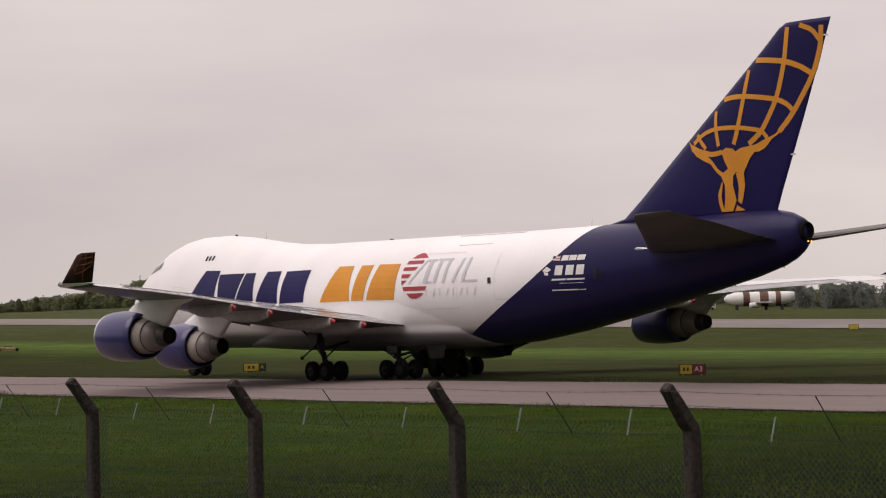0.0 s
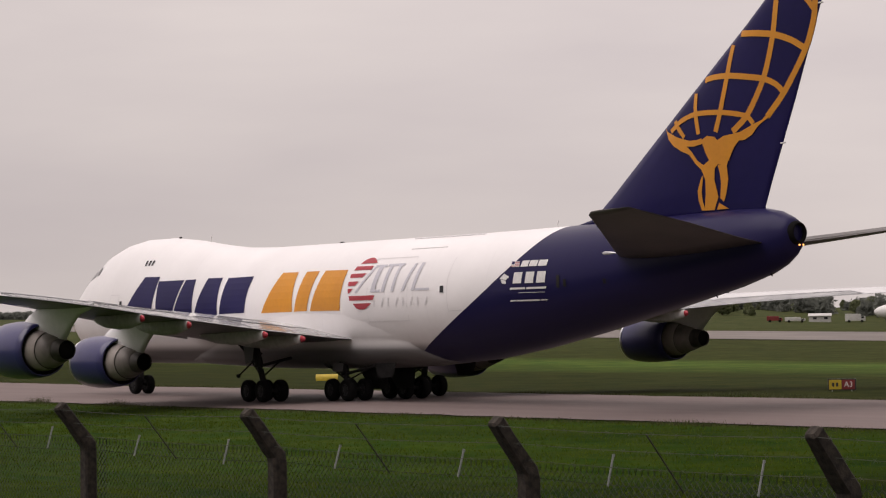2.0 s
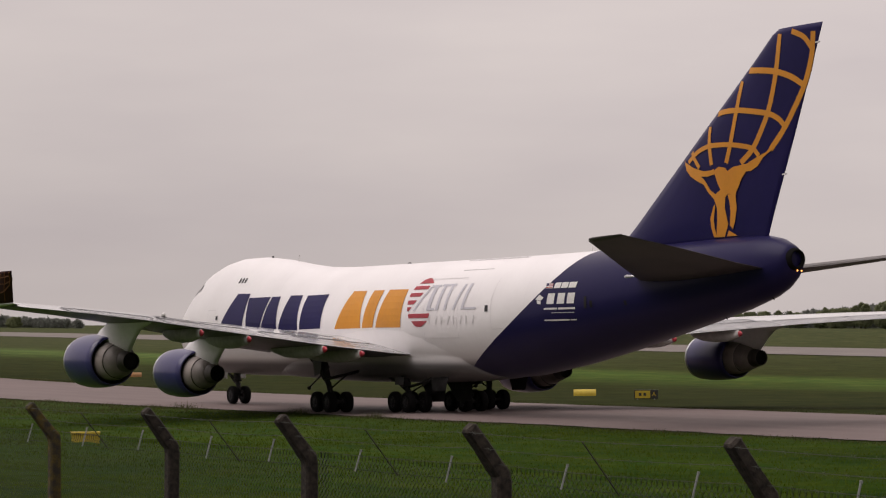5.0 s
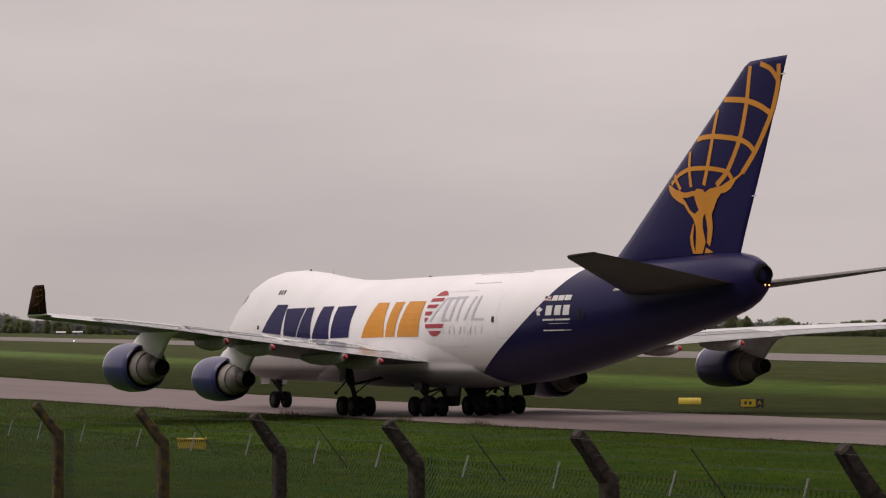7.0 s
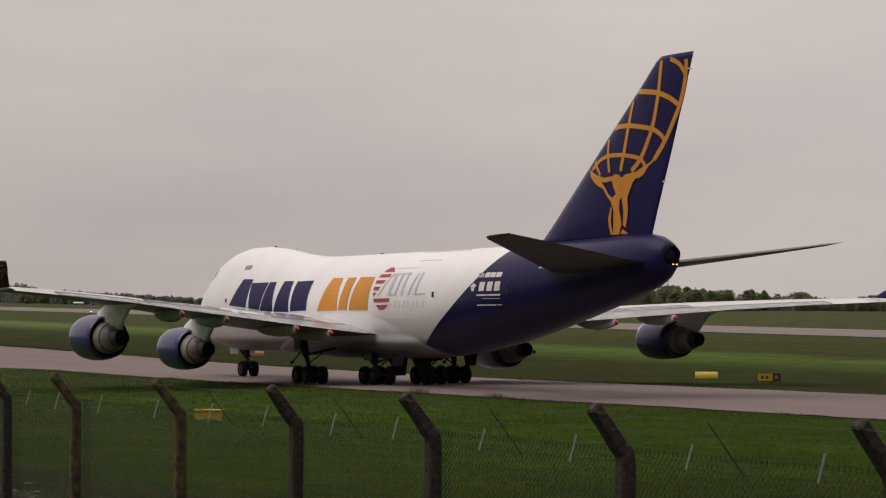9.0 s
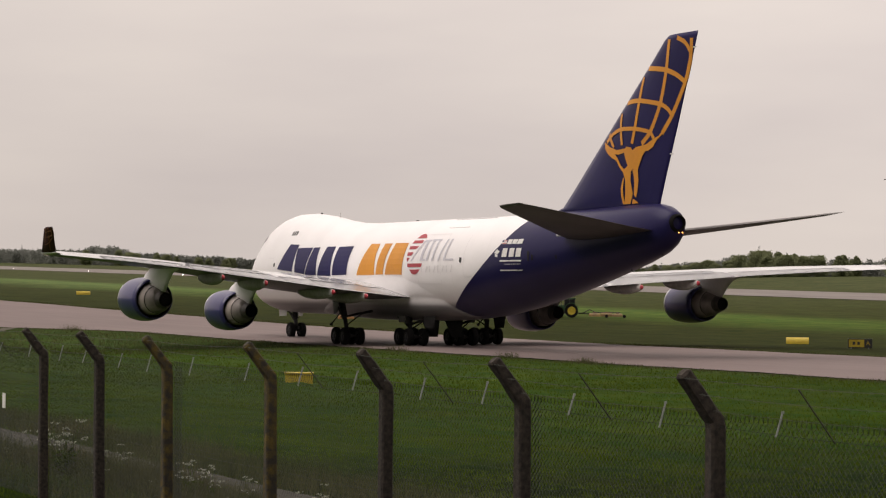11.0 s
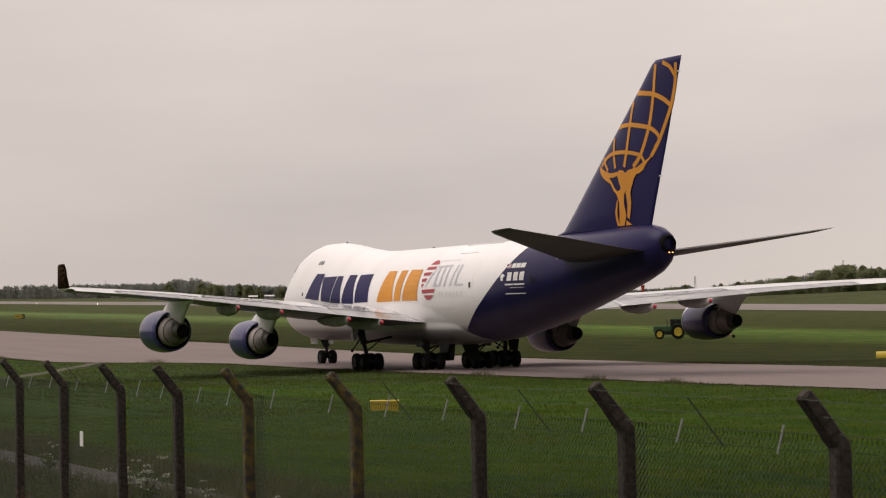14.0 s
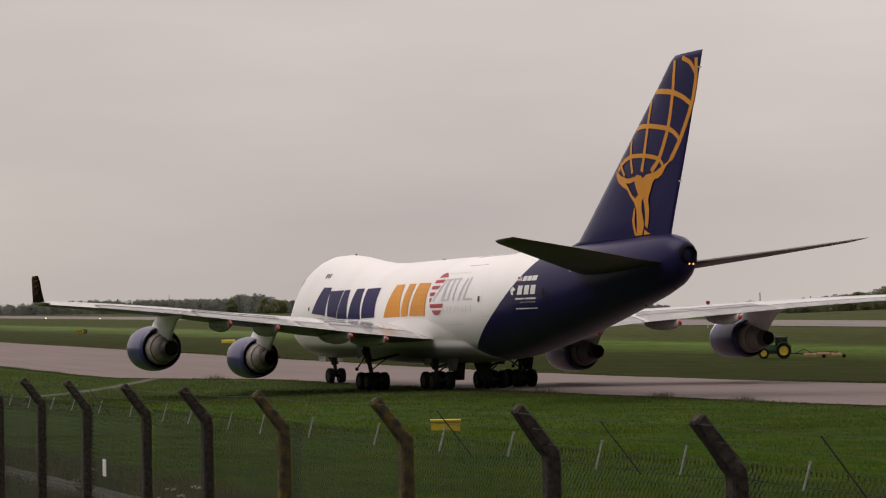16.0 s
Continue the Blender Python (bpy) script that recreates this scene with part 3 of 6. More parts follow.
def decal_line(bm, pts, w, surface_at, side, lift=0.03):
    """A painted band along (s, z) points."""
    fine = []
    for a, b in zip(pts, pts[1:]):
        for k in range(4):
            fine.append((a[0] + (b[0] - a[0]) * k / 4, a[1] + (b[1] - a[1]) * k / 4))
    fine.append(pts[-1])
    for _ in range(2):
        fine = [fine[0]] + [((a[0] + 2 * b[0] + c[0]) / 4, (a[1] + 2 * b[1] + c[1]) / 4) for a, b, c in zip(fine, fine[1:], fine[2:])] + [fine[-1]]
    rows = []
    for i, (s, z) in enumerate(fine):
        a, b = fine[max(0, i - 1)], fine[min(len(fine) - 1, i + 1)]
        d = Vector((b[0] - a[0], b[1] - a[1])).normalized()
        row = []
        for k in (-0.5, 0.5):
            ss, zz = s - d.y * k * w, z + d.x * k * w
            row.append(bm.verts.new(body(ss, side * (surface_at(ss, zz) + lift), zz)))
        rows.append(row)
    for a, b in zip(rows, rows[1:]):
        bm.faces.new((a[0], b[0], b[1], a[1]))
    return bm


FIN = [(8.7, 51.4, 14.5, 0.05), (9.2, 53.9, 11.97, 0.075), (10.2, 55.3, 10.97, 0.085), (14.0, 60.2, 7.72, 0.095), (17.6, 64.85, 4.54, 0.095), (18.75, 66.25, 3.6, 0.09), (19.0, 66.75, 3.2, 0.085)]


def fin_half(s, z):
    z = min(max(z, 8.7), 19.0)
    for a, b in zip(FIN, FIN[1:]):
        if z <= b[0]:
            u = (z - a[0]) / (b[0] - a[0])
            le, c, t = (a[i] + (b[i] - a[i]) * u for i in (1, 2, 3))
            break
    x = min(1.0, max(0.02, (s - le) / c))
    return 5 * t * c * (0.2969 * math.sqrt(x) - 0.126 * x - 0.3516 * x * x + 0.2843 * x ** 3 - 0.1036 * x ** 4) + 0.0012 * c


def wheel_mesh():
    bm = bmesh.new()
    turn = Matrix.Rotation(radians(90), 4, "Y")
    lathe(bm, [(-0.22, 0.34), (-0.235, 0.50), (-0.19, 0.585), (-0.09, 0.62), (0.09, 0.62), (0.19, 0.585), (0.235, 0.50), (0.22, 0.34)], turn, 28, 0, True)
    for k in (-1, 1):
        lathe(bm, [(k * 0.17, 0.34), (k * 0.215, 0.33), (k * 0.20, 0.20), (k * 0.24, 0.10), (k * 0.24, 0.0001)], turn, 20, 1)
        for i in range(6):
            a = math.pi * i / 3
            box(bm, k * 0.2, k * 0.232, 0.26 * math.cos(a) - 0.03, 0.26 * math.cos(a) + 0.03, 0.26 * math.sin(a) - 0.03, 0.26 * math.sin(a) + 0.03, mi=0)
    me = bpy.data.meshes.new("wheel")
    bmesh.ops.recalc_face_normals(bm, faces=bm.faces[:])
    bm.to_mesh(me)
    bm.free()
    me.materials.append(RUBBER)
    me.materials.append(HUB)
    return me


WHEELS = []


def add_wheel(me, parent, s, left):
    w = new("wheel", me)
    w.parent = parent
    w.location = body(s, left, 0.62)
    WHEELS.append(w)


def bogie(jet, me, name, s, left, top_s, top_left, top_z, rows, gauge, brace):
    """A leg with its beam, braces and wheels."""
    bm = bmesh.new()
    foot, head = body(s, left, 0.72), body(top_s, top_left, top_z)
    mid = foot.lerp(head, 0.45)
    rod(bm, foot, mid, 0.15, 0.15, 14)
    rod(bm, mid, head, 0.23, 0.25, 14)
    rod(bm, mid, mid + (head - mid) * 0.06, 0.29, 0.29, 14)
    for r in rows:
        rod(bm, body(s + r, left - gauge, 0.62), body(s + r, left + gauge, 0.62), 0.09, sides=10)
    if len(rows) > 1:
        rod(bm, body(s + rows[0], left, 0.64), body(s + rows[-1], left, 0.64), 0.14, sides=12)
    for bs, bl, bz in brace:
        rod(bm, mid, body(bs, bl, bz), 0.085, 0.085, 10)
        rod(bm, foot.lerp(mid, 0.5), body(bs, bl, bz).lerp(mid, 0.35), 0.05, 0.05, 8)
    rod(bm, foot + Vector((0, -0.22, 0.1)), mid + Vector((0, -0.32, -0.15)), 0.06, 0.06, 8)
    rod(bm, foot + Vector((0.1, 0.2, 0.25)), mid + Vector((0.15, 0.2, 0.3)), 0.03, 0.03, 6)
    leg = part(name, bm, GEAR_GREY, jet, smooth=False)
    for r in rows:
        for k in (-1, 1):
            add_wheel(me, leg, s + r, left + k * gauge)
    return leg


TILT = 0.035          # the wing is set nose-up to the body


def wing_rows():
    # left, leading edge, chord, height, thickness
    return [(2.4, 19.0, 17.6, 3.76, 0.07), (4.2, 20.4, 16.2, 3.87, 0.072), (8.5, 24.1, 13.1, 4.22, 0.086), (12.6, 27.6, 10.35, 4.61, 0.082), (17.0, 31.4, 8.55, 4.96, 0.078),
            (21.7, 35.5, 7.0, 5.36, 0.075), (26.0, 39.3, 5.6, 5.64, 0.072), (30.2, 43.0, 4.25, 5.85, 0.07), (31.2, 44.0, 3.9, 5.89, 0.07)]


def wing_at(left):
    rows = wing_rows()
    for a, b in zip(rows, rows[1:]):
        if left <= b[0]:
            u = (left - a[0]) / (b[0] - a[0])
            return [a[i] + (b[i] - a[i]) * u for i in range(1, 5)]
    return list(rows[-1][1:])


def build_wing(jet, k):
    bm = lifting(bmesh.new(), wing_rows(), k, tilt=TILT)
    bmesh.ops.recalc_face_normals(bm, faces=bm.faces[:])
    # lower skin takes a grey darkened to hold the shade under the wing
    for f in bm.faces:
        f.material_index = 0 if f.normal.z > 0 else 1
    wing = part("wing", bm, [WING_GREY, WING_UNDER_SHADE], jet, "pale grey swept wing with shade painted on its underside", True)
    # winglet, canted outward
    bm = bmesh.new()
    rings = []
    for u in (0.0, 0.5, 0.93, 1.0):
        z, le, te = 5.98 + 1.46 * u, 45.15 + 2.95 * u + (0.3 if u == 1.0 else 0.0), 48.3 + 1.55 * u
        rings.append([body(le + (te - le) * x, k * (31.62 + 0.47 * (z - 5.98) + d * (1.0 - 0.3 * u)), z) for x, d in ((0.0, 0.0), (0.12, 0.06), (0.4, 0.085), (1.0, 0.015), (1.0, -0.015), (0.4, -0.06), (0.12, -0.05))])
    loft(bm, rings)
    part("winglet", bm, WINGLET_DARK if k > 0 else BLUE, wing, "dark winglet" if k > 0 else "navy blue winglet", True)
    part("winglet_root", lifting(bmesh.new(), [(31.15, 43.95, 3.92, 5.89, 0.07), (31.5, 44.85, 3.38, 5.92, 0.05), (31.64, 45.1, 3.2, 5.95, 0.03)], k), WING_GREY, wing, "pale grey winglet root", True)
    bm = bmesh.new()
    for pts in ([(47.5, 6.08), (47.9, 6.5)], [(46.9, 6.42), (47.9, 6.52), (48.9, 6.78)], [(47.1, 6.55), (47.9, 7.0), (48.5, 7.32)], [(48.0, 6.6), (48.6, 7.0), (49.0, 7.38)], [(48.9, 6.75), (49.35, 7.05), (49.6, 7.38)], [(47.5, 6.86), (48.5, 6.86), (49.25, 6.98)], [(48.1, 7.14), (49.4, 7.2)]):
        for a, b in zip(pts, pts[1:]):
            for d in (0.05, -0.04):
                rod(bm, body(a[0], k * (31.817 + d + (a[1] - 6.4) * 0.47), a[1]), body(b[0], k * (31.817 + d + (b[1] - 6.4) * 0.47), b[1]), 0.028, sides=6)
    part("winglet_emblem", bm, DULL_GOLD, wing, "gold line emblem")
    # leading edge of bare metal
    bm = bmesh.new()
    rings = []
    for y, le, c, z, t in wing_rows()[1:]:
        rings.append([body(le - 0.03 + x * c, k * y, z + h * c * 1.03 + (0.35 - x) * c * TILT) for x, h in ((0.06, 0.5 * t), (0.02, 0.3 * t), (0.0, 0.0), (0.02, -0.26 * t), (0.06, -0.42 * t))])
    part("leading_edge", loft(bm, rings, caps=False), BARE_METAL, wing, "bare metal leading edge", True)
    # flaps, ailerons and spoilers as thin panels proud of the upper skin
    for name, y0, y1, x0, x1 in (("inboard_flap", 3.6, 9.7, 0.80, 0.985), ("inboard_aileron", 10.0, 12.4, 0.80, 0.985), ("outboard_flap", 12.8, 20.6, 0.76, 0.985), ("outboard_aileron", 20.9, 27.8, 0.78, 0.985),
                                 ("spoiler", 5.2, 9.4, 0.66, 0.785), ("spoiler", 13.2, 16.4, 0.62, 0.745), ("spoiler", 16.6, 20.2, 0.62, 0.745)):
        bm = bmesh.new()
        n = 5
        grid = []
        for i in range(n + 1):
            y = y0 + (y1 - y0) * i / n
            le, c, z, t = wing_at(y)
            row = []
            for j in range(4):
                x = x0 + (x1 - x0) * j / 3
                h = 5 * t * (0.2969 * math.sqrt(x) - 0.126 * x - 0.3516 * x * x + 0.2843 * x ** 3 - 0.1036 * x ** 4) + 0.02 * math.sin(math.pi * x)
                row.append(bm.verts.new(body(le + x * c, k * y, z + h * c + 0.035 + (0.35 - x) * c * TILT)))
            grid.append(row)
        for a, b in zip(grid, grid[1:]):
            for j in range(3):
                bm.faces.new((a[j], b[j], b[j + 1], a[j + 1]))
        bmesh.ops.solidify(bm, geom=bm.faces[:], thickness=0.03)
        part(name, bm, WING_GREY, wing)
        # the dark gap in front of and beside the panel
        bm = bmesh.new()
        rim = [(y0, x0), (y1, x0), (y1, x1)]
        for (ya, xa), (yb, xb) in zip(rim, rim[1:]):
            rows = []
            for j in range(7):
                y, x = ya + (yb - ya) * j / 6, xa + (xb - xa) * j / 6
                le, c, z, t = wing_at(y)
                h = 5 * t * (0.2969 * math.sqrt(x) - 0.126 * x - 0.3516 * x * x + 0.2843 * x ** 3 - 0.1036 * x ** 4) + 0.02 * math.sin(math.pi * x)
                p = body(le + x * c, k * y, z + h * c + 0.044 + (0.35 - x) * c * TILT)
                w = Vector((0, 0.11, 0)) if xa == xb else Vector((0.05, 0, 0))
                rows.append((bm.verts.new(p - w), bm.verts.new(p + w)))
            for a, b in zip(rows, rows[1:]):
                bm.faces.new((a[0], b[0], b[1], a[1]))
        part("panel_gap", bm, PANEL_GAP, wing)
    # flap track fairings with red tips
    for y in (6.4, 9.0, 14.5, 18.2):
        le, c, z, t = wing_at(y)
        te = le + c
        ln = 0.40 * c + 2.0
        z -= 0.6 * c * TILT
        axis = Matrix.Translation(body(te - ln * 0.54, k * y, z - 0.16)) @ Matrix.Rotation(radians(90), 4, "X")
        sx = Matrix.Diagonal((0.62, 1.0, 1.0, 1.0))
        prof = [(ln * (u - 0.38), r) for u, r in ((0.0, 0.02), (0.08, 0.22), (0.25, 0.42), (0.5, 0.52), (0.72, 0.48), (0.87, 0.31), (0.94, 0.19))]
        bm = lathe(bmesh.new(), prof, axis @ sx, 16)
        bmesh.ops.translate(bm, verts=bm.verts[:], vec=Vector((0, 0, -0.12)))
        fairing = part("flap_fairing", bm, PANEL_GREY, wing, "grey canoe fairing with a red tip", True)
        bm = lathe(bmesh.new(), [(ln * (0.94 - 0.38), 0.195), (ln * (0.975 - 0.38), 0.125), (ln * (0.99 - 0.38), 0.02)], axis @ sx, 16)
        bmesh.ops.translate(bm, verts=bm.verts[:], vec=Vector((0, 0, -0.12)))
        part("fairing_tip", bm, RED, fairing, "red tip", True)
    return wing


def build_engine(jet, left, nozzle_s, zc):
    le, c, wz, t = wing_at(abs(left))
    axis = Matrix.Translation(body(nozzle_s, left, zc)) @ Matrix.Rotation(radians(90), 4, "X")
    cowl = bmesh.new()
    lathe(cowl, [(-6.25, 1.06), (-6.52, 1.13), (-6.6, 1.22), (-6.5, 1.31), (-6.1, 1.40), (-5.2, 1.46), (-4.3, 1.45), (-3.3, 1.38), (-2.75, 1.30), (-2.72, 1.22), (-3.4, 1.2), (-4.4, 1.15)], axis, 44)
    # inside of the fan duct painted black for the shade in the gap
    for i, f in enumerate(list(cowl.faces)):
        f.material_index = 1 if 44 * 9 <= i < 44 * 11 else 0
    nacelle = part("engine_nacelle", cowl, [ENGINE_BLUE, SOOT_AND_SHADE], jet, "dark blue engine nacelle", True)
    bm = lathe(bmesh.new(), [(-6.255, 1.04), (-6.53, 1.125), (-6.615, 1.22), (-6.51, 1.325), (-6.3, 1.375), (-6.3, 1.33)], axis, 44)
    part("intake_lip", bm, BARE_METAL, nacelle, "polished intake lip", True)
    bm = lathe(bmesh.new(), [(-4.4, 0.02), (-4.4, 1.19), (-4.3, 1.19), (-4.3, 0.02)], axis, 32)
    lathe(bm, [(-5.5, 0.01), (-5.1, 0.2), (-4.42, 0.42)], axis, 20)
    for i in range(24):
        a = 2 * math.pi * i / 24
        v = [axis @ Vector((r * math.cos(a + d), r * math.sin(a + d), h)) for r, d, h in ((0.4, -0.05, -4.8), (1.14, -0.03, -4.75), (1.14, 0.16, -4.5), (0.4, 0.14, -4.5))]
        bm.faces.new([bm.verts.new(p) for p in v])
    part("fan", bm, DARK_METAL, nacelle)
    bm = lathe(bmesh.new(), [(-4.3, 0.96), (-3.3, 1.05), (-2.75, 1.05), (-2.2, 0.97), (-1.98, 0.93), (-1.95, 0.86)], axis, 40)
    core = part("core_cowl", bm, CORE_METAL, nacelle, "heat-stained pale metal core cowl", True)
    bm = lathe(bmesh.new(), [(-2.05, 0.89), (-1.90, 0.885), (-1.0, 0.655), (-0.97, 0.55)], axis, 40)
    part("core_cone", bm, CORE_DARK, core, "darker tapered core cone", True)
    bm = lathe(bmesh.new(), [(-1.985, 0.932), (-1.965, 0.932), (-1.965, 0.90), (-1.985, 0.90)], axis, 40, close=True)
    part("core_seam", bm, SOOT_AND_SHADE, core)
    bm = lathe(bmesh.new(), [(-1.15, 0.59), (-0.9, 0.59), (-0.30, 0.48), (-0.28, 0.465), (-0.34, 0.45), (-1.1, 0.47)], axis, 30, close=True)
    # a sooty black disc closes the nozzle and stands in for its dark hollow
    lathe(bm, [(-0.44, 0.468), (-0.42, 0.3), (-0.40, 0.01)], axis, 18, 1)
    part("exhaust_nozzle", bm, [SCORCHED, SOOT_AND_SHADE], nacelle, "sooty black exhaust nozzle", True)
    # pylon: a swept blade from the nacelle's crown to the wing's underside
    bm = bmesh.new()
    rings = []
    for s0, s1, z, w in ((nozzle_s - 5.2, nozzle_s - 0.35, zc + 0.5, 0.24), (nozzle_s - 5.2, nozzle_s + 0.35, zc + 1.2, 0.27), (nozzle_s - 4.3, nozzle_s + 1.1, (zc + 1.2 + wz) / 2, 0.28), (nozzle_s - 3.6, nozzle_s + 2.2, wz - 0.28, 0.28), (max(nozzle_s - 3.2, le + 0.1), nozzle_s + 2.6, wz + 0.02, 0.25)):
        ring = []
        for u, h in ((0, 0), (0.05, 0.6), (0.2, 1.0), (0.6, 1.0), (0.9, 0.5), (1.0, 0.0), (0.9, -0.5), (0.6, -1.0), (0.2, -1.0), (0.05, -0.6)):
            ring.append(body(s0 + (s1 - s0) * u, left + h * w, z))
        rings.append(ring)
    part("pylon", loft(bm, rings), WHITE, nacelle, "white engine pylon", True)
    # nacelle strake
    bm = bmesh.new()
    k = -1 if left > 0 else 1
    pts = [(nozzle_s - 5.2, 0.0), (nozzle_s - 3.9, 0.0), (nozzle_s - 4.0, 0.34), (nozzle_s - 4.4, 0.34)]
    a = radians(55)
    vs = [bm.verts.new(body(s, left + k * (1.44 + d) * math.cos(a), zc + (1.44 + d) * math.sin(a))) for s, d in pts]
    bm.faces.new(vs)
    bmesh.ops.solidify(bm, geom=bm.faces[:], thickness=0.04)
    part("strake", bm, ENGINE_BLUE, nacelle)
    return nacelle


def build_jet():
    jet = thing("cargo_jet", "large white and dark blue four-engined cargo jet taxiing away", "airplane")
    bm = bmesh.new()
    stations = sorted(set([h[0] for h in HULL] + [i * 1.0 for i in range(1, 68)]))
    loft(bm, [hull_ring(s) for s in stations])
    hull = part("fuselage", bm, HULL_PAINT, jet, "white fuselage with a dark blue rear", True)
    # wing to body fairing
    bm = bmesh.new()
    rings = []
    # aft of nose, upper line on the hull, belly line, how far it stands proud
    for s, line, zb, proud in ((17.0, 2.5, 2.02, 0.0), (19, 2.9, 1.93, 0.05), (22, 3.5, 1.84, 0.14), (25, 4.2, 1.76, 0.22), (28, 4.8, 1.72, 0.28), (31, 5.1, 1.72, 0.30), (34, 5.2, 1.73, 0.30), (36.4, 5.05, 1.76, 0.28), (38.3, 4.67, 1.81, 0.23), (40.1, 4.16, 1.88, 0.16), (41.5, 3.53, 1.97, 0.08), (42.6, 2.8, 2.03, 0.02), (43.4, 2.4, 2.1, 0.0)):
        zc = min(3.3, line - 0.25)
        side = []
        for i in range(9):
            z = line + (zc - line) * i / 8
            side.append((hull_side(s, z) - 0.03 + proud * ease((line - z) / 1.7), z))
        w = side[-1][0]
        for i in range(1, 10):
            a = math.pi / 2 * i / 9
            side.append((w * math.cos(a) ** 0.75, zc - (zc - zb) * math.sin(a) ** 0.85))
        rings.append([body(s, y, z) for y, z in side] + [body(s, -y, z) for y, z in reversed(side[:-1])])
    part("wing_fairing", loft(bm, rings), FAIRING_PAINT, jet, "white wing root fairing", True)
    # fin
    bm = bmesh.new()
    ring_of = []
    for z, le, c, t in FIN:
        pts = []
        for x, h in airfoil(t=t):
            y = (5 * t * (0.2969 * math.sqrt(x) - 0.126 * x - 0.3516 * x * x + 0.2843 * x ** 3 - 0.1036 * x ** 4) + 0.0012) * (1 if h >= 0 else -1)
            pts.append(body(le + x * c, y * c, z))
        ring_of.append(pts)
    fin = part("tail_fin", loft(bm, ring_of), BLUE, jet, "dark blue fin with a gold emblem", True)
    for z0, z1 in ((9.35, 13.6), (13.68, 18.2)):
        def te(z):
            return 65.87 + (z - 9.2) * (69.92 - 65.87) / 9.8
        for k in (1, -1):
            bm = bmesh.new()
            decal_quad(bm, [(te(z0) - 3.1 + (z0 - 9.2) * 0.17, z0), (te(z0) - 0.25, z0), (te(z1) - 0.25, z1), (te(z1) - 3.1 + (z1 - 9.2) * 0.17, z1)], 3, 6, 0.012, fin_half, k)
            part("rudder", bm, BLUE, fin)
    # gold globe of bands and a plain branching shape below it
    lines = (([(69.32, 18.62), (69.29, 18.2), (69.19, 17.46), (68.68, 16.14), (67.3, 14.25), (66.25, 13.26)], 0.30), ([(67.03, 18.75), (67.0, 18.48), (66.81, 16.98), (66.21, 15.06), (65.08, 13.36), (64.14, 12.75)], 0.30),
             ([(64.2, 16.75), (63.88, 15.35), (63.42, 13.7), (63.08, 12.81)], 0.28), ([(61.72, 14.72), (61.75, 13.84), (61.97, 12.79)], 0.25), ([(60.28, 13.55), (60.53, 13.21), (61.01, 12.71)], 0.22),
             ([(64.72, 17.22), (65.55, 17.15), (66.81, 16.98), (67.86, 16.61), (68.71, 16.07)], 0.29), ([(62.32, 15.30), (62.9, 15.38), (64.03, 15.36), (66.21, 15.02), (66.92, 14.67), (67.3, 14.25)], 0.27),
             ([(60.04, 13.05), (60.74, 13.53), (61.75, 13.78), (63.42, 13.72), (65.08, 13.43), (65.43, 13.01)], 0.24), ([(67.9, 18.78), (68.75, 18.45), (69.2, 17.85)], 0.26))
    limbs = ([(59.51, 13.28), (59.78, 13.07), (60.52, 12.75), (61.39, 12.52), (61.91, 12.53), (62.18, 12.59), (62.28, 12.32), (61.67, 12.23), (61.19, 12.27), (61.51, 12.01), (61.88, 11.56), (62.26, 11.32), (62.43, 10.83), (62.35, 10.63), (62.12, 11.11), (61.69, 11.47), (61.37, 11.86), (60.85, 12.06), (60.31, 12.33), (59.93, 12.66)],
             [(62.17, 12.49), (62.54, 12.67), (63.01, 12.59), (63.29, 12.34), (63.75, 12.11), (63.88, 11.58), (63.72, 11.2), (63.16, 11.3), (62.97, 11.12), (62.92, 10.6), (63.12, 9.8), (62.82, 9.2), (62.2, 9.2), (62.33, 9.98), (62.35, 10.63), (62.26, 11.32), (62.64, 11.53), (62.42, 11.88)],
             [(63.2, 12.41), (63.58, 12.59), (64.6, 12.69), (65.34, 12.96), (65.98, 13.16), (66.48, 13.54), (66.38, 13.25), (65.76, 12.92), (65.33, 12.51), (64.86, 12.31), (64.53, 12.31), (64.21, 12.01), (63.84, 11.42), (63.74, 11.85), (63.56, 12.12)],
             [(63.16, 11.26), (63.72, 11.26), (63.78, 10.55), (63.61, 9.9), (63.45, 9.55), (63.23, 9.73), (63.33, 10.44), (63.27, 10.9)], [(62.99, 9.2), (63.15, 9.51), (63.74, 9.22)],
             [(62.24, 10.84), (62.11, 10.75), (61.84, 10.14), (61.87, 9.68), (62.04, 9.21), (62.27, 9.2), (62.13, 9.66), (62.09, 10.06)])
    for k in (1, -1):
        for i, (pts, w) in enumerate(lines):
            part("globe_band", decal_line(bmesh.new(), pts, w, fin_half, k, 0.02 + 0.002 * i), GOLD, fin, "gold curved band of a globe")
        for i, pts in enumerate(limbs):
            bm = bmesh.new()
            f = bm.faces.new([bm.verts.new(body(s, k * (fin_half(s, z) + 0.042 + 0.003 * i), z)) for s, z in pts])
            f.normal_update()
            bmesh.ops.triangulate(bm, faces=[f])
            part("emblem_limb", bm, GOLD, fin, "plain gold branching shape")
        # bright hinge tabs on the rudder's trailing edge
        for z in (18.08, 12.02):
            part("hinge_tab", box(bmesh.new(), -0.05, 0.05, 32.0 - te(z) - 0.14, 32.0 - te(z) + 0.1, z - 0.03, z + 0.03), SIGN_WHITE, fin, "small white hinge tab") if k > 0 else None
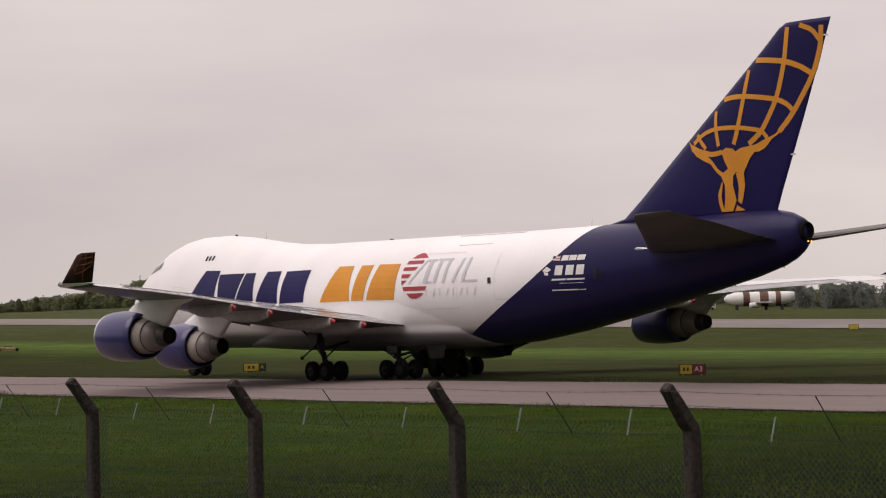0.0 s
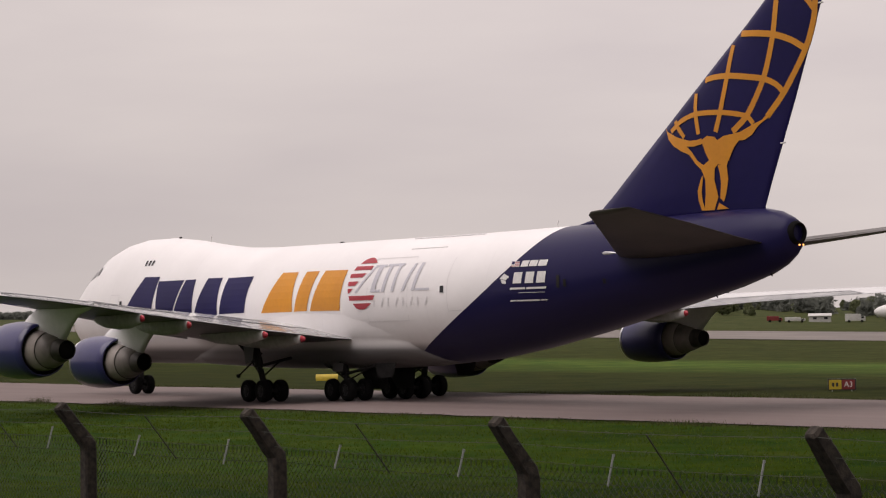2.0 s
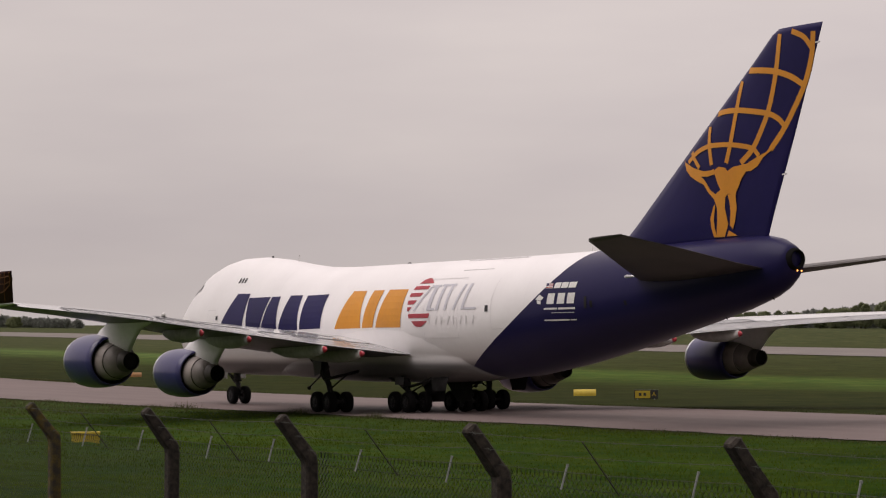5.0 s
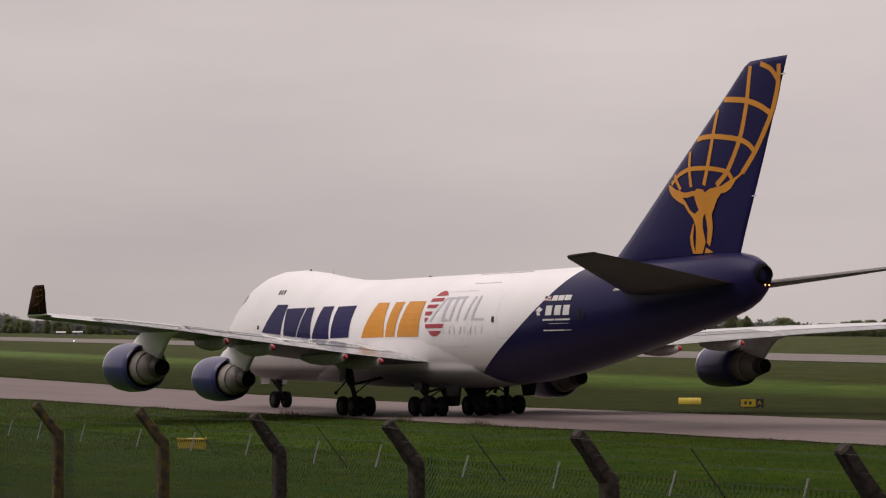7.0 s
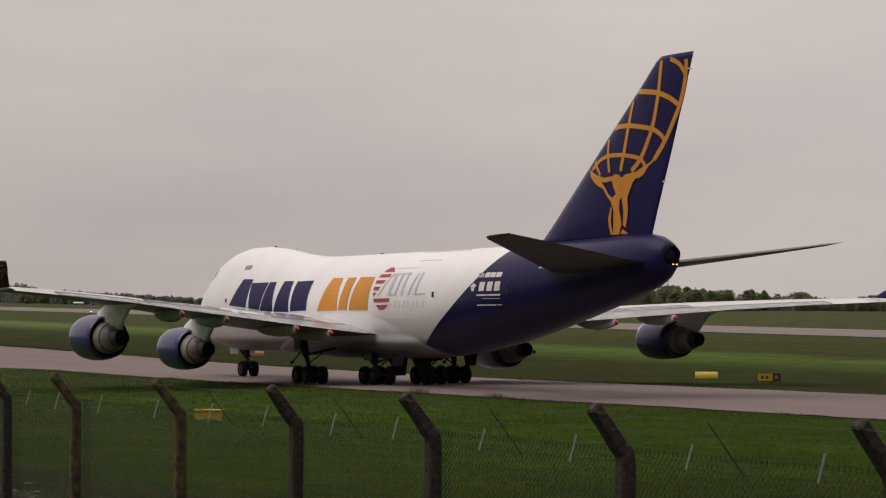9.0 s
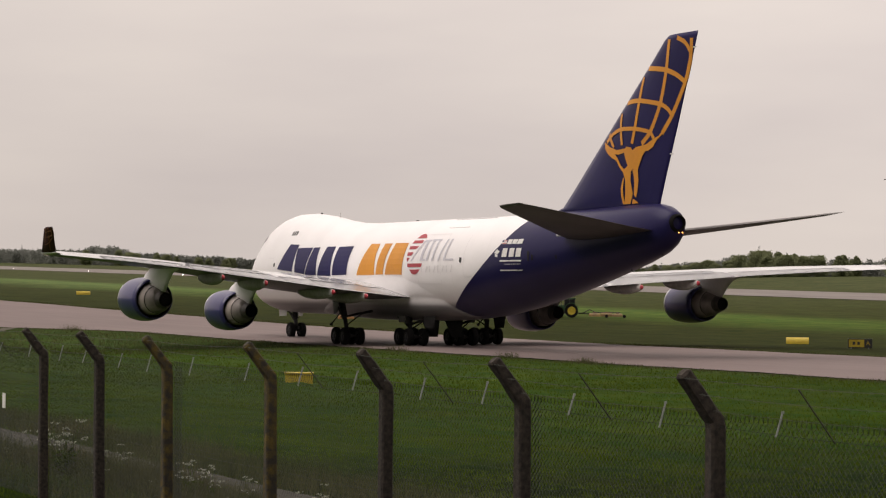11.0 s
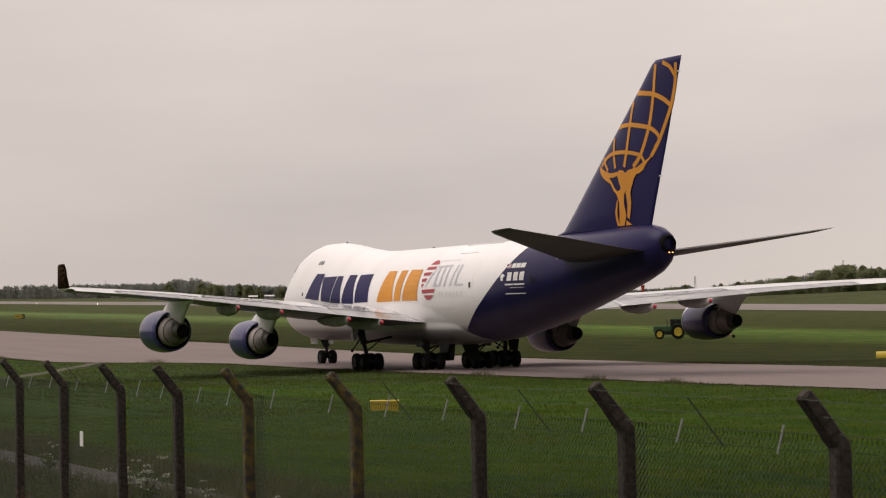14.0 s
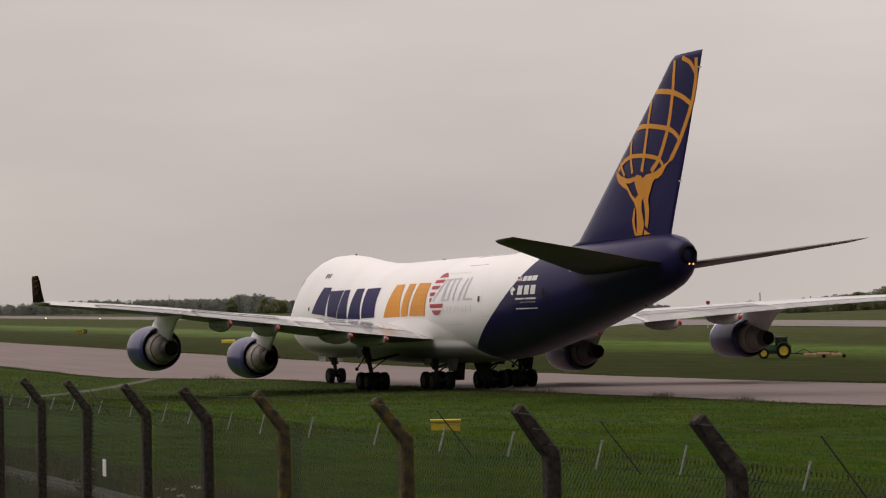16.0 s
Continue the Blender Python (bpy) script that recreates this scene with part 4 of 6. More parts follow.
    # tailplane
    for k in (1, -1):
        bm = lifting(bmesh.new(), [(0.9, 56.9, 9.7, 7.22, 0.062), (3.0, 58.85, 8.25, 7.50, 0.06), (7.0, 62.6, 5.65, 8.10, 0.058), (10.6, 65.9, 3.0, 8.66, 0.055), (10.95, 66.4, 2.5, 8.74, 0.05)], k, camber=-0.008, tilt=-0.045)
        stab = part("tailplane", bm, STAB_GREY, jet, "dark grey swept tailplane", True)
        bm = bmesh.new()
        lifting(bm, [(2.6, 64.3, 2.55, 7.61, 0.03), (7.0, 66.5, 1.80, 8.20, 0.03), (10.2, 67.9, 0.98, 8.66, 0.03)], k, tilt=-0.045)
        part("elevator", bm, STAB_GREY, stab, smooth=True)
        bm = lathe(bmesh.new(), [(-0.45, 0.02), (-0.35, 0.10), (-0.1, 0.14), (0.3, 0.10), (0.9, 0.02)], Matrix.Translation(body(57.4, k * 2.2, 7.35)) @ Matrix.Rotation(radians(90), 4, "X"), 14)
        part("root_fairing", bm, BARE_METAL, stab, "pale metal root fairing", True)
    # tail exhaust and lamp
    ax = Matrix.Translation(body(67.75, 0, 7.93)) @ Matrix.Rotation(radians(90), 4, "X")
    part("tail_exhaust", lathe(bmesh.new(), [(-0.4, 0.60), (0.02, 0.56), (0.22, 0.47), (0.26, 0.40), (0.0, 0.36), (-0.3, 0.3)], ax, 26), SOOT_AND_SHADE, jet, "sooty tail exhaust ring", True)
    for d in (-0.22, 0.02):
        bm = bmesh.new()
        bmesh.ops.create_icosphere(bm, subdivisions=2, radius=0.042, matrix=Matrix.Translation(body(67.98, d, 7.38)))
        part("tail_lamp", bm, TAIL_LAMP, jet, "glowing amber tail lamp", True)
    for k in (1, -1):
        build_wing(jet, k)
        build_engine(jet, k * 12.3, 30.75, 2.34)
        build_engine(jet, k * 21.7, 39.3 + 0.5 * k, 3.12)
    # undercarriage
    wm = wheel_mesh()
    bogie(jet, wm, "nose_gear_leg", 8.3, 0.0, 7.9, 0.0, 2.6, (0.0,), 0.46, [(5.6, 0.0, 2.5)])
    for k in (1, -1):
        bogie(jet, wm, "wing_gear_leg", 31.9, k * 5.5, 31.4, k * 5.9, 3.5, (-0.75, 0.75), 0.56, [(31.4, k * 3.4, 2.4), (29.6, k * 5.8, 3.3)])
        bogie(jet, wm, "body_gear_leg", 35.0, k * 1.95, 34.4, k * 1.95, 2.4, (-0.75, 0.75), 0.56, [(38.3, k * 1.7, 2.1), (32.6, k * 1.9, 2.0)])
        for name, lab, pts, x, mt in (("gear_door", "grey gear door hanging open", ((31.0, 3.4), (32.3, 3.4), (32.0, 2.3), (31.3, 2.1)), 6.35, BELLY_GREY), ("gear_door", "large dark gear door between the legs", ((34.2, 2.0), (37.5, 2.0), (37.2, 0.66), (35.7, 0.62)), 0.9, GEAR_GREY),
                                      ("gear_door", "small pale grey gear door below the belly", ((34.6, 2.1), (35.7, 2.1), (35.6, 1.64), (34.6, 1.62)), 2.75, BELLY_GREY), ("gear_door", "dark body gear door", ((38.6, 2.1), (40.6, 2.15), (40.3, 1.35), (38.9, 1.3)), 2.7, GEAR_GREY),
                                      ("gear_door", "white nose gear door", ((6.2, 2.35), (8.0, 2.35), (7.9, 1.75), (6.3, 1.75)), 0.7, WHITE)):
            bm = bmesh.new()
            bm.faces.new([bm.verts.new(body(s0, k * x, z0)) for s0, z0 in pts])
            bmesh.ops.solidify(bm, geom=bm.faces[:], thickness=0.06)
            part(name, bm, mt, jet, lab)
        bm = rod(bmesh.new(), body(32.2, k * 5.85, 2.7), body(29.8, k * 5.9, 1.43), 0.05, 0.05, 8)
        bmesh.ops.create_icosphere(bm, subdivisions=2, radius=0.13, matrix=Matrix.Translation(body(29.8, k * 5.9, 1.43)))
        part("door_link", bm, GEAR_GREY, jet, "dark gear door link with a round end")
    # painted blocks along both sides: five blue, three gold, a striped disc and pale bars
    blue = ([(12.1, 5.5), (15.35, 5.3), (15.55, 7.42), (13.68, 7.46)], [(15.9, 5.25), (17.9, 5.1), (18.75, 7.14), (15.6, 7.14)], [(18.05, 5.05), (20.3, 5.0), (20.15, 7.14), (18.95, 7.14)],
            [(20.5, 4.98), (23.15, 4.93), (23.22, 7.16), (21.55, 7.17)], [(23.41, 4.98), (26.2, 5.02), (26.7, 7.14), (23.9, 7.12)])
    gold = ([(28.07, 4.97), (31.32, 5.0), (31.37, 7.24), (29.76, 7.26)], [(31.52, 5.0), (32.82, 5.02), (33.52, 7.24), (32.24, 7.24)], [(33.16, 5.01), (36.1, 4.99), (36.35, 7.22), (34.12, 7.25)])
    for k in (1, -1):
        for mat_, quads, lab in ((LETTER_BLUE, blue, "dark blue slanted block"), (GOLD, gold, "orange slanted block")):
            for qd in quads:
                part("painted_block", decal_quad(bmesh.new(), qd, side=k), mat_, hull, lab)
        for s0, s1, s2, s3, z0, z1 in ((37.30, 38.90, 38.55, 37.62, 7.52, 7.74), (36.95, 38.58, 38.66, 37.08, 7.17, 7.38), (36.82, 37.99, 38.27, 36.83, 6.76, 6.98), (36.79, 37.49, 37.75, 36.79, 6.31, 6.55),
                                       (36.89, 37.01, 37.35, 36.84, 5.91, 6.16), (37.10, 39.30, 39.45, 37.01, 5.51, 5.76), (37.72, 38.70, 39.17, 37.40, 5.09, 5.34), (37.64, 38.53, 38.30, 37.98, 7.74, 7.83), (37.98, 38.45, 38.68, 37.74, 5.01, 5.09)):
            part("disc_stripe", decal_quad(bmesh.new(), [(s0, z0), (s1, z0), (s2, z1), (s3, z1)], side=k), RED, hull, "red stripe of a round mark")
        for s0, s1, w, z1 in ((37.5, 38.95, 0.22, 7.40), (39.0, 39.3, 0.40, 7.3), (40.0, 40.3, 0.30, 7.38), (40.9, 41.15, 0.26, 7.38), (41.85, 42.5, 0.24, 7.38), (42.75, 43.1, 0.28, 7.40)):
            part("pale_bar", decal_quad(bmesh.new(), [(s0, 5.93), (s0 + w, 5.93), (s1 + w, z1), (s1, z1)], side=k), GREY_DECAL, hull, "pale lilac-grey slanted bar")
        for s0, s1, z0 in ((39.0, 40.0, 7.28), (40.1, 41.6, 7.30), (39.4, 39.9, 5.93), (43.1, 44.36, 5.93)):
            part("pale_bar", decal_quad(bmesh.new(), [(s0, z0), (s1, z0), (s1, z0 + 0.12), (s0, z0 + 0.12)], side=k), GREY_DECAL, hull, "pale lilac-grey bar")
        for i in range(8):
            s0 = 39.35 + 0.66 * i
            part("faint_bar", decal_quad(bmesh.new(), [(s0, 5.14), (s0 + 0.12, 5.14), (s0 + (0.32 if i % 2 else 0.12), 5.6), (s0 + (0.2 if i % 2 else 0.0), 5.6)], 2, 2, side=k), FAINT_DECAL, hull, "faint grey bar")
        for s0, s1, z0, z1 in ((51.5, 52.05, 6.91, 7.21), (52.12, 52.7, 6.91, 7.21), (52.78, 53.42, 6.91, 7.21), (51.1, 51.72, 6.08, 6.64), (51.98, 52.6, 6.08, 6.64), (52.82, 53.44, 6.08, 6.64), (50.89, 52.0, 5.78, 5.88), (52.1, 53.5, 5.78, 5.88), (51.5, 53.4, 5.60, 5.625), (50.85, 52.9, 5.19, 5.26), (52.98, 53.46, 5.2, 5.25)):
            part("white_bar", decal_quad(bmesh.new(), [(s0, z0), (s1, z0), (s1 + 0.05, z1), (s0 + 0.05, z1)], 6, 2, side=k), SIGN_WHITE, hull, "small white bar")
        for qd in ([(50.30, 6.10), (50.62, 6.08), (50.58, 6.24), (50.22, 6.30)], [(50.09, 6.34), (50.56, 6.27), (50.82, 6.42), (50.40, 6.60)]):
            part("round_mark", decal_quad(bmesh.new(), qd, 4, 4, side=k), SIGN_WHITE, hull, "small white mark")
        part("flag_patch", decal_quad(bmesh.new(), [(50.80, 6.92), (51.42, 6.91), (51.36, 7.18), (50.78, 7.20)], 3, 3, side=k), SIGN_WHITE, hull, "small red and white flag patch")
        for i in range(3):
            z0 = 6.94 + 0.09 * i
            part("flag_stripe", decal_quad(bmesh.new(), [(50.80 + (0.24 if i else 0), z0), (51.40, z0 - 0.005), (51.39, z0 + 0.035), (50.80 + (0.24 if i else 0), z0 + 0.04)], 3, 1, 0.032, side=k), RED, hull, "red flag stripe")
        part("flag_canton", decal_quad(bmesh.new(), [(50.79, 7.05), (51.02, 7.045), (51.0, 7.185), (50.78, 7.195)], 2, 2, 0.034, side=k), LETTER_BLUE, hull, "blue corner of a flag")
        # upper deck windows, door outlines and small fittings
        for i in range(3):
            s0 = 12.95 + 0.40 * i
            part("cabin_window", decal_quad(bmesh.new(), [(s0, 8.18), (s0 + 0.22, 8.18), (s0 + 0.20, 8.51), (s0 - 0.02, 8.51)], 2, 3, side=k), GLASS_DARK, hull)
        for i in range(3):
            s0 = 4.1 + 0.85 * i
            zt = 7.95 + 0.14 * i
            part("cockpit_window", decal_quad(bmesh.new(), [(s0, zt - 0.5), (s0 + 0.75, zt - 0.42), (s0 + 0.75, zt + 0.1), (s0 + 0.15, zt)], 3, 3, side=k), GLASS_DARK, hull)
        part("door_window", decal_quad(bmesh.new(), [(45.30, 5.77), (45.60, 5.77), (45.56, 6.12), (45.26, 6.12)], 2, 3, side=k), GLASS_DARK, hull)
        part("door_window", decal_quad(bmesh.new(), [(11.15, 5.72), (11.45, 5.72), (11.4, 6.0), (11.1, 6.0)], 2, 3, side=k), GLASS_DARK, hull)
        for pts in ([(45.94, 4.80), (45.85, 6.49), (45.97, 7.61)], [(45.94, 4.80), (47.0, 4.82)], [(38.7, 4.35), (38.7, 7.75), (42.4, 7.75), (42.4, 4.35), (38.7, 4.35)], [(9.7, 4.4), (9.7, 6.4), (10.9, 6.4), (10.9, 4.4), (9.7, 4.4)]):
            bm = bmesh.new()
            for a, b in zip(pts, pts[1:]):
                decal_line(bm, [a, b], 0.035, hull_side, k, 0.02)
            part("door_seam", bm, FAINT_DECAL, hull, "thin grey door outline")
        for s0, z0, dz in ((54.25, 6.42, 0.62), (54.7, 6.2, 0.36), (57.3, 6.16, 0.24)):
            part("service_panel", decal_quad(bmesh.new(), [(s0, z0 - dz), (s0 + 0.2, z0 - dz), (s0 + 0.2, z0), (s0, z0)], 2, 3, 0.03, None, k), GEAR_GREY, hull)
    # roof seams, aerials
    for s, z0, z1 in ((17.2, 9.45, 10.0), (51.0, 8.85, 9.3)):
        part("aerial", rod(bmesh.new(), body(s, 0, z0), body(s + 0.12, 0, z1), 0.04, 0.02, 6), SIGN_WHITE, hull, "thin white aerial")
    for s, z0, r in ((13.5, 9.97, 0.09), (31.7, 8.88, 0.15)):
        bm = bmesh.new()
        bmesh.ops.create_uvsphere(bm, u_segments=14, v_segments=8, radius=1.0, matrix=Matrix.LocRotScale(body(s, 0, z0), None, (r * 0.8, r * 1.5, r * 0.8)))
        part("beacon", bm, DARK_METAL, hull, "dark rounded beacon on the roof", True)
    bm = bmesh.new()
    box(bm, -0.9, -0.75, -14.2, -8.0, 8.55, 8.82)
    box(bm, -2.0, -1.85, -12.4, -9.2, 7.95, 8.2)
    part("roof_seam", bm, FAINT_DECAL, hull)
    for s, z in ((62.4, 5.2), (66.0, 6.1)):
        part("drain_mast", rod(bmesh.new(), body(s, 0, z + 0.15), body(s + 0.22, 0, z - 0.06), 0.045, 0.03, 6), DARK_METAL, hull)
    return jet


jet = build_jet()


# ---------- the fence ----------
FENCE_Q, POST_AL, BAY = 9.10, 35.38, 3.0     # line of the fence across, one post along, spacing


def fence_base(al):
    return height(al, FENCE_Q)


def post_mesh(material, seed):
    """Square concrete post with a cranked head that leans out over the camera's side."""
    r = random.Random(seed)
    bm = bmesh.new()
    out = -Vector((ACROSS[0], ACROSS[1], 0))
    side = Vector((ALONG[0], ALONG[1], 0))
    rings = []
    for z, off, w, lean in ((-0.15, 0, 0.064, 0), (0.6, 0, 0.063, 0), (1.3, 0, 0.062, 0), (2.06, 0, 0.061, 0), (2.12, 0.012, 0.060, 0.42), (2.18, 0.06, 0.056, 0.8), (2.33, 0.175, 0.052, 0.82), (2.455, 0.275, 0.050, 0.82), (2.47, 0.287, 0.036, 0.82)):
        c = out * off + Vector((0, 0, z))
        u = (out + Vector((0, 0, -lean))).normalized()
        ring = []
        for a, b in ((1, 0.72), (0.72, 1), (-0.72, 1), (-1, 0.72), (-1, -0.72), (-0.72, -1), (0.72, -1), (1, -0.72)):
            j = 1 + r.uniform(-0.08, 0.08)
            ring.append(c + u * w * a * j + side * w * b * j)
        rings.append(ring)
    loft(bm, rings)
    me = bpy.data.meshes.new("post")
    bmesh.ops.recalc_face_normals(bm, faces=bm.faces[:])
    bm.to_mesh(me)
    bm.free()
    me.materials.append(material)
    return me


def link_mesh():
    """One bay of chain link: zigzag wires that hook through one another."""
    w, top, cell = BAY, 2.10, 0.030
    n, rows = int(w / cell), int((top - 0.02) / cell)
    verts, faces = [], []
    r = 0.0021

    def bar(p0, p1, n0):
        d = (p1 - p0).normalized()
        a = d.cross(n0).normalized()
        i = len(verts)
        for p in (p0, p1):
            for k in range(3):
                t = 2 * math.pi * k / 3
                verts.append(p + (a * math.cos(t) + n0 * math.sin(t)) * r)
        for k in range(3):
            faces.append((i + k, i + (k + 1) % 3, i + 3 + (k + 1) % 3, i + 3 + k))
    side, nrm = Vector((ALONG[0], ALONG[1], 0)), Vector((ACROSS[0], ACROSS[1], 0))
    for i in range(n + 1):
        for j in range(rows + 1):
            d = 1 if (i + j) % 2 == 0 else -1
            x0, x1 = i * cell - d * cell / 2, i * cell + d * cell / 2
            z0, z1 = 0.02 + j * cell, 0.02 + (j + 1) * cell
            bow = 0.003 if i % 2 else -0.004
            bar(side * x0 + Vector((0, 0, z0)) + nrm * bow, side * x1 + Vector((0, 0, z1)) + nrm * -bow, nrm)
        # twisted ends stand up above the top wire
        z1 = 0.02 + (rows + 1) * cell
        x = i * cell + (cell / 2 if (i + rows) % 2 == 0 else -cell / 2)
        bar(side * x + Vector((0, 0, z1)), side * (x + 0.012) + Vector((0, 0, z1 + 0.045)), nrm)
        bar(side * x + Vector((0, 0, z1)), side * (x - 0.012) + Vector((0, 0, z1 + 0.045)), nrm)
    me = bpy.data.meshes.new("chain_link_panel")
    me.from_pydata([tuple(v) for v in verts], [], faces)
    me.materials.append(WIRE)
    return me


def build_fence():
    fence = thing("fence", "chain link airfield fence on cranked concrete posts with barbed wire", "fence")
    plain = [post_mesh(CONCRETE, i) for i in range(4)]
    mossy = post_mesh(LICHEN_CONCRETE, 9)
    panel = link_mesh()
    out = -Vector((ACROSS[0], ACROSS[1], 0))
    set_off = {0: 0.09, 1: -0.17, 2: 0.13, 3: 0.38, 4: -0.05, 5: -0.07, 6: 0.06, 7: 0.04, 8: -0.06}      # posts stand unevenly
    als = [POST_AL - BAY * k + set_off.get(k, 0.0) for k in range(-12, 14)]
    rnd = random.Random(3)
    for i, al in enumerate(als):
        k = i - 12
        ob = new("post", mossy if k in (3, 4) else plain[i % 4])
        ob.parent = fence
        ob.matrix_basis = Matrix.Translation(on_ground(al, FENCE_Q)) @ Matrix.Rotation(radians(rnd.uniform(-0.7, 0.7)), 4, "X") @ Matrix.Rotation(radians(rnd.uniform(-0.6, 0.6)), 4, "Y")
        if k in (3, 4):
            tagged(ob, "concrete post patched with yellow lichen")
        lk = new("chain_link_panel", panel)
        lk.parent = fence
        lk.matrix_basis = Matrix.Translation(on_ground(al - BAY, FENCE_Q + 0.09))
        base = fence_base(al)
        # pale droppers by the post and in the middle of the bay
        for d in (0.74, -0.84):
            a = place(al + d, FENCE_Q - 0.03, base + 2.04 + rnd.uniform(-0.02, 0.02))
            bm = bmesh.new()
            b = a + Vector((ACROSS[0], ACROSS[1], 0)) * 0.055 + Vector((0, 0, 0.19 + rnd.uniform(-0.02, 0.02)))
            rod(bm, a, b, 0.0075, 0.0075, 6)
            rod(bm, b - Vector((0, 0, 0.012)), b + Vector((0, 0, 0.006)), 0.010, 0.010, 6)
            part("dropper", bm, GALV, fence, "pale galvanised dropper")
        # thin dark arm in the middle of the bay, parallel to the cranked heads; several bays have lost theirs
        if k < 4 and k != 0:
            continue
        bm = bmesh.new()
        a = place(al - 1.55, FENCE_Q - 0.03, base + 2.04)
        rod(bm, a, a + out * 0.30 + Vector((0, 0, 0.37)), 0.0055, 0.005, 6)
        part("arm", bm, RUST, fence, "thin dark steel arm")
    # strands of barbed wire, straight between posts with a slight sag
    for off, up, barbed in ((0.30, 2.43, 1), (0.17, 2.31, 1), (0.05, 2.19, 1), (-0.09, 2.06, 0), (-0.09, 1.1, 0), (-0.09, 0.15, 0)):
        bm = bmesh.new()
        for a0, a1 in zip(als, als[1:]):
            pts = []
            for j in range(7):
                u = j / 6
                al = a0 + (a1 - a0) * u
                sag = 0.02 * 4 * u * (1 - u)
                pts.append(place(al, FENCE_Q, fence_base(al) + up - sag) + out * off)
            for p, q in zip(pts, pts[1:]):
                rod(bm, p, q, 0.0022, 0.0022, 3)
            if barbed:
                for j in range(14):
                    u = (j + 0.5) / 14
                    p = pts[min(5, int(u * 6))].lerp(pts[min(6, int(u * 6) + 1)], u * 6 - int(u * 6))
                    for d in (Vector((0.012, 0.008, 0.013)), Vector((-0.012, 0.009, 0.012))):
                        rod(bm, p - d, p + d, 0.0013, 0.001, 3)
        part("strand", bm, PALE_WIRE if barbed else WIRE, fence)
    return fence


fence = build_fence()

# small white notice on the mesh
def build_notice():
    m = Matrix.Translation(place(35.38 - 1.4, FENCE_Q - 0.11, 2.07)) @ Matrix.Rotation(radians(HEAD - 90 + 180), 4, "Z")
    notice = thing("fence_notice", "small white notice plate wired to the fence mesh", "sign", m)
    part("plate", box(bmesh.new(), -0.08, 0.08, -0.006, 0.006, -0.11, 0.11, 0.004), SIGN_WHITE, notice)
    for i, (w, h) in enumerate(((0.05, 0.012), (0.055, 0.008), (0.05, 0.008), (0.055, 0.008))):
        z = 0.065 - 0.042 * i
        for y in (-0.0075, 0.0075):
            part("text_bar", box(bmesh.new(), -w, w, y - 0.001, y + 0.001, z - h, z + h), FAINT_DECAL, notice)


# ---------- signs and markers ----------
def facing(al, q, dz=0.0):
    """A pose on the ground that faces the fence."""
    p = on_ground(al, q, dz)
    return Matrix.Translation(p) @ Matrix.Rotation(math.atan2(-p.x, p.y), 4, "Z")


def legs(parent, xs, h, mat_=None):
    for x in xs:
        part("leg", rod(bmesh.new(), (x, 0, -0.1), (x, 0, h), 0.035, 0.035, 8), mat_ or GALV, parent)


def glyphs(parent, text, size, x, z, y, mat_):
    cu = bpy.data.curves.new("text", "FONT")
    cu.body, cu.size, cu.extrude = text, size, 0.004
    cu.align_x, cu.align_y = "CENTER", "CENTER"
    tmp = bpy.data.objects.new("text_tmp", cu)
    me = bpy.data.meshes.new_from_object(tmp)
    bpy.data.objects.remove(tmp)
    me.materials.clear()
    me.materials.append(mat_)
    ob = new("lettering", me)
    ob.parent = parent
    ob.matrix_basis = Matrix.Translation((x, y, z)) @ Matrix.Rotation(radians(90), 4, "X")
    return ob


def taxi_sign(al, q, cells, h, label, flip=1):
    """Lit guidance sign: a low cabinet with coloured panes on short legs; cells are (width, material, text, ink)."""
    sg = thing("taxiway_sign", label, "sign", facing(al, q))
    w = sum(c[0] for c in cells)
    part("cabinet", box(bmesh.new(), -w / 2 - 0.06, w / 2 + 0.06, -0.02, 0.22, 0.06, 0.18 + h, 0.02), BLACK, sg)
    legs(sg, (-w / 2 + 0.2, w / 2 - 0.2), 0.1)
    x = -w / 2
    for cw, mat_, text, ink in cells:
        part("pane", box(bmesh.new(), x + 0.02, x + cw - 0.02, -0.045, -0.02, 0.12, 0.12 + h, 0.006), mat_, sg)
        if text:
            glyphs(sg, text, h * 0.8, x + cw / 2, 0.12 + h / 2, -0.055, ink)
        elif ink:
            for i in range(2):
                part("text_bar", box(bmesh.new(), x + cw * (0.25 + 0.3 * i), x + cw * (0.42 + 0.3 * i), -0.056, -0.045, 0.12 + h * 0.3, 0.12 + h * 0.7), ink, sg)
        x += cw
    return sg


def marker_drum(al, q, w, h, paint=YELLOW):
    """Low yellow marker with a ribbed half-round top."""
    mk = thing("taxiway_marker", "low yellow half-round marker lying in the grass", "marker", facing(al, q), "taxiway markers")
    bm = bmesh.new()
    rings = []
    for x in (-w / 2, -w / 2 + 0.04, w / 2 - 0.04, w / 2):
        k = 0.94 if abs(x) > w / 2 - 0.01 else 1.0
        rings.append([Vector((x, 0.34 * k * math.cos(a), max(-0.05, h * k * math.sin(a)))) for a in [math.pi * i / 12 - 0.1 + 0.2 * (i == 12) for i in range(13)]])
    part("shell", loft(bm, rings), paint, mk)
    for i in range(3):
        x = -w / 2 + w * (i + 1) / 4
        part("rib", loft(bmesh.new(), [[Vector((x + d, 0.36 * math.cos(a), max(-0.05, (h + 0.02) * math.sin(a)))) for a in [math.pi * j / 12 for j in range(13)]] for d in (-0.02, 0.02)]), paint, mk)
    return mk


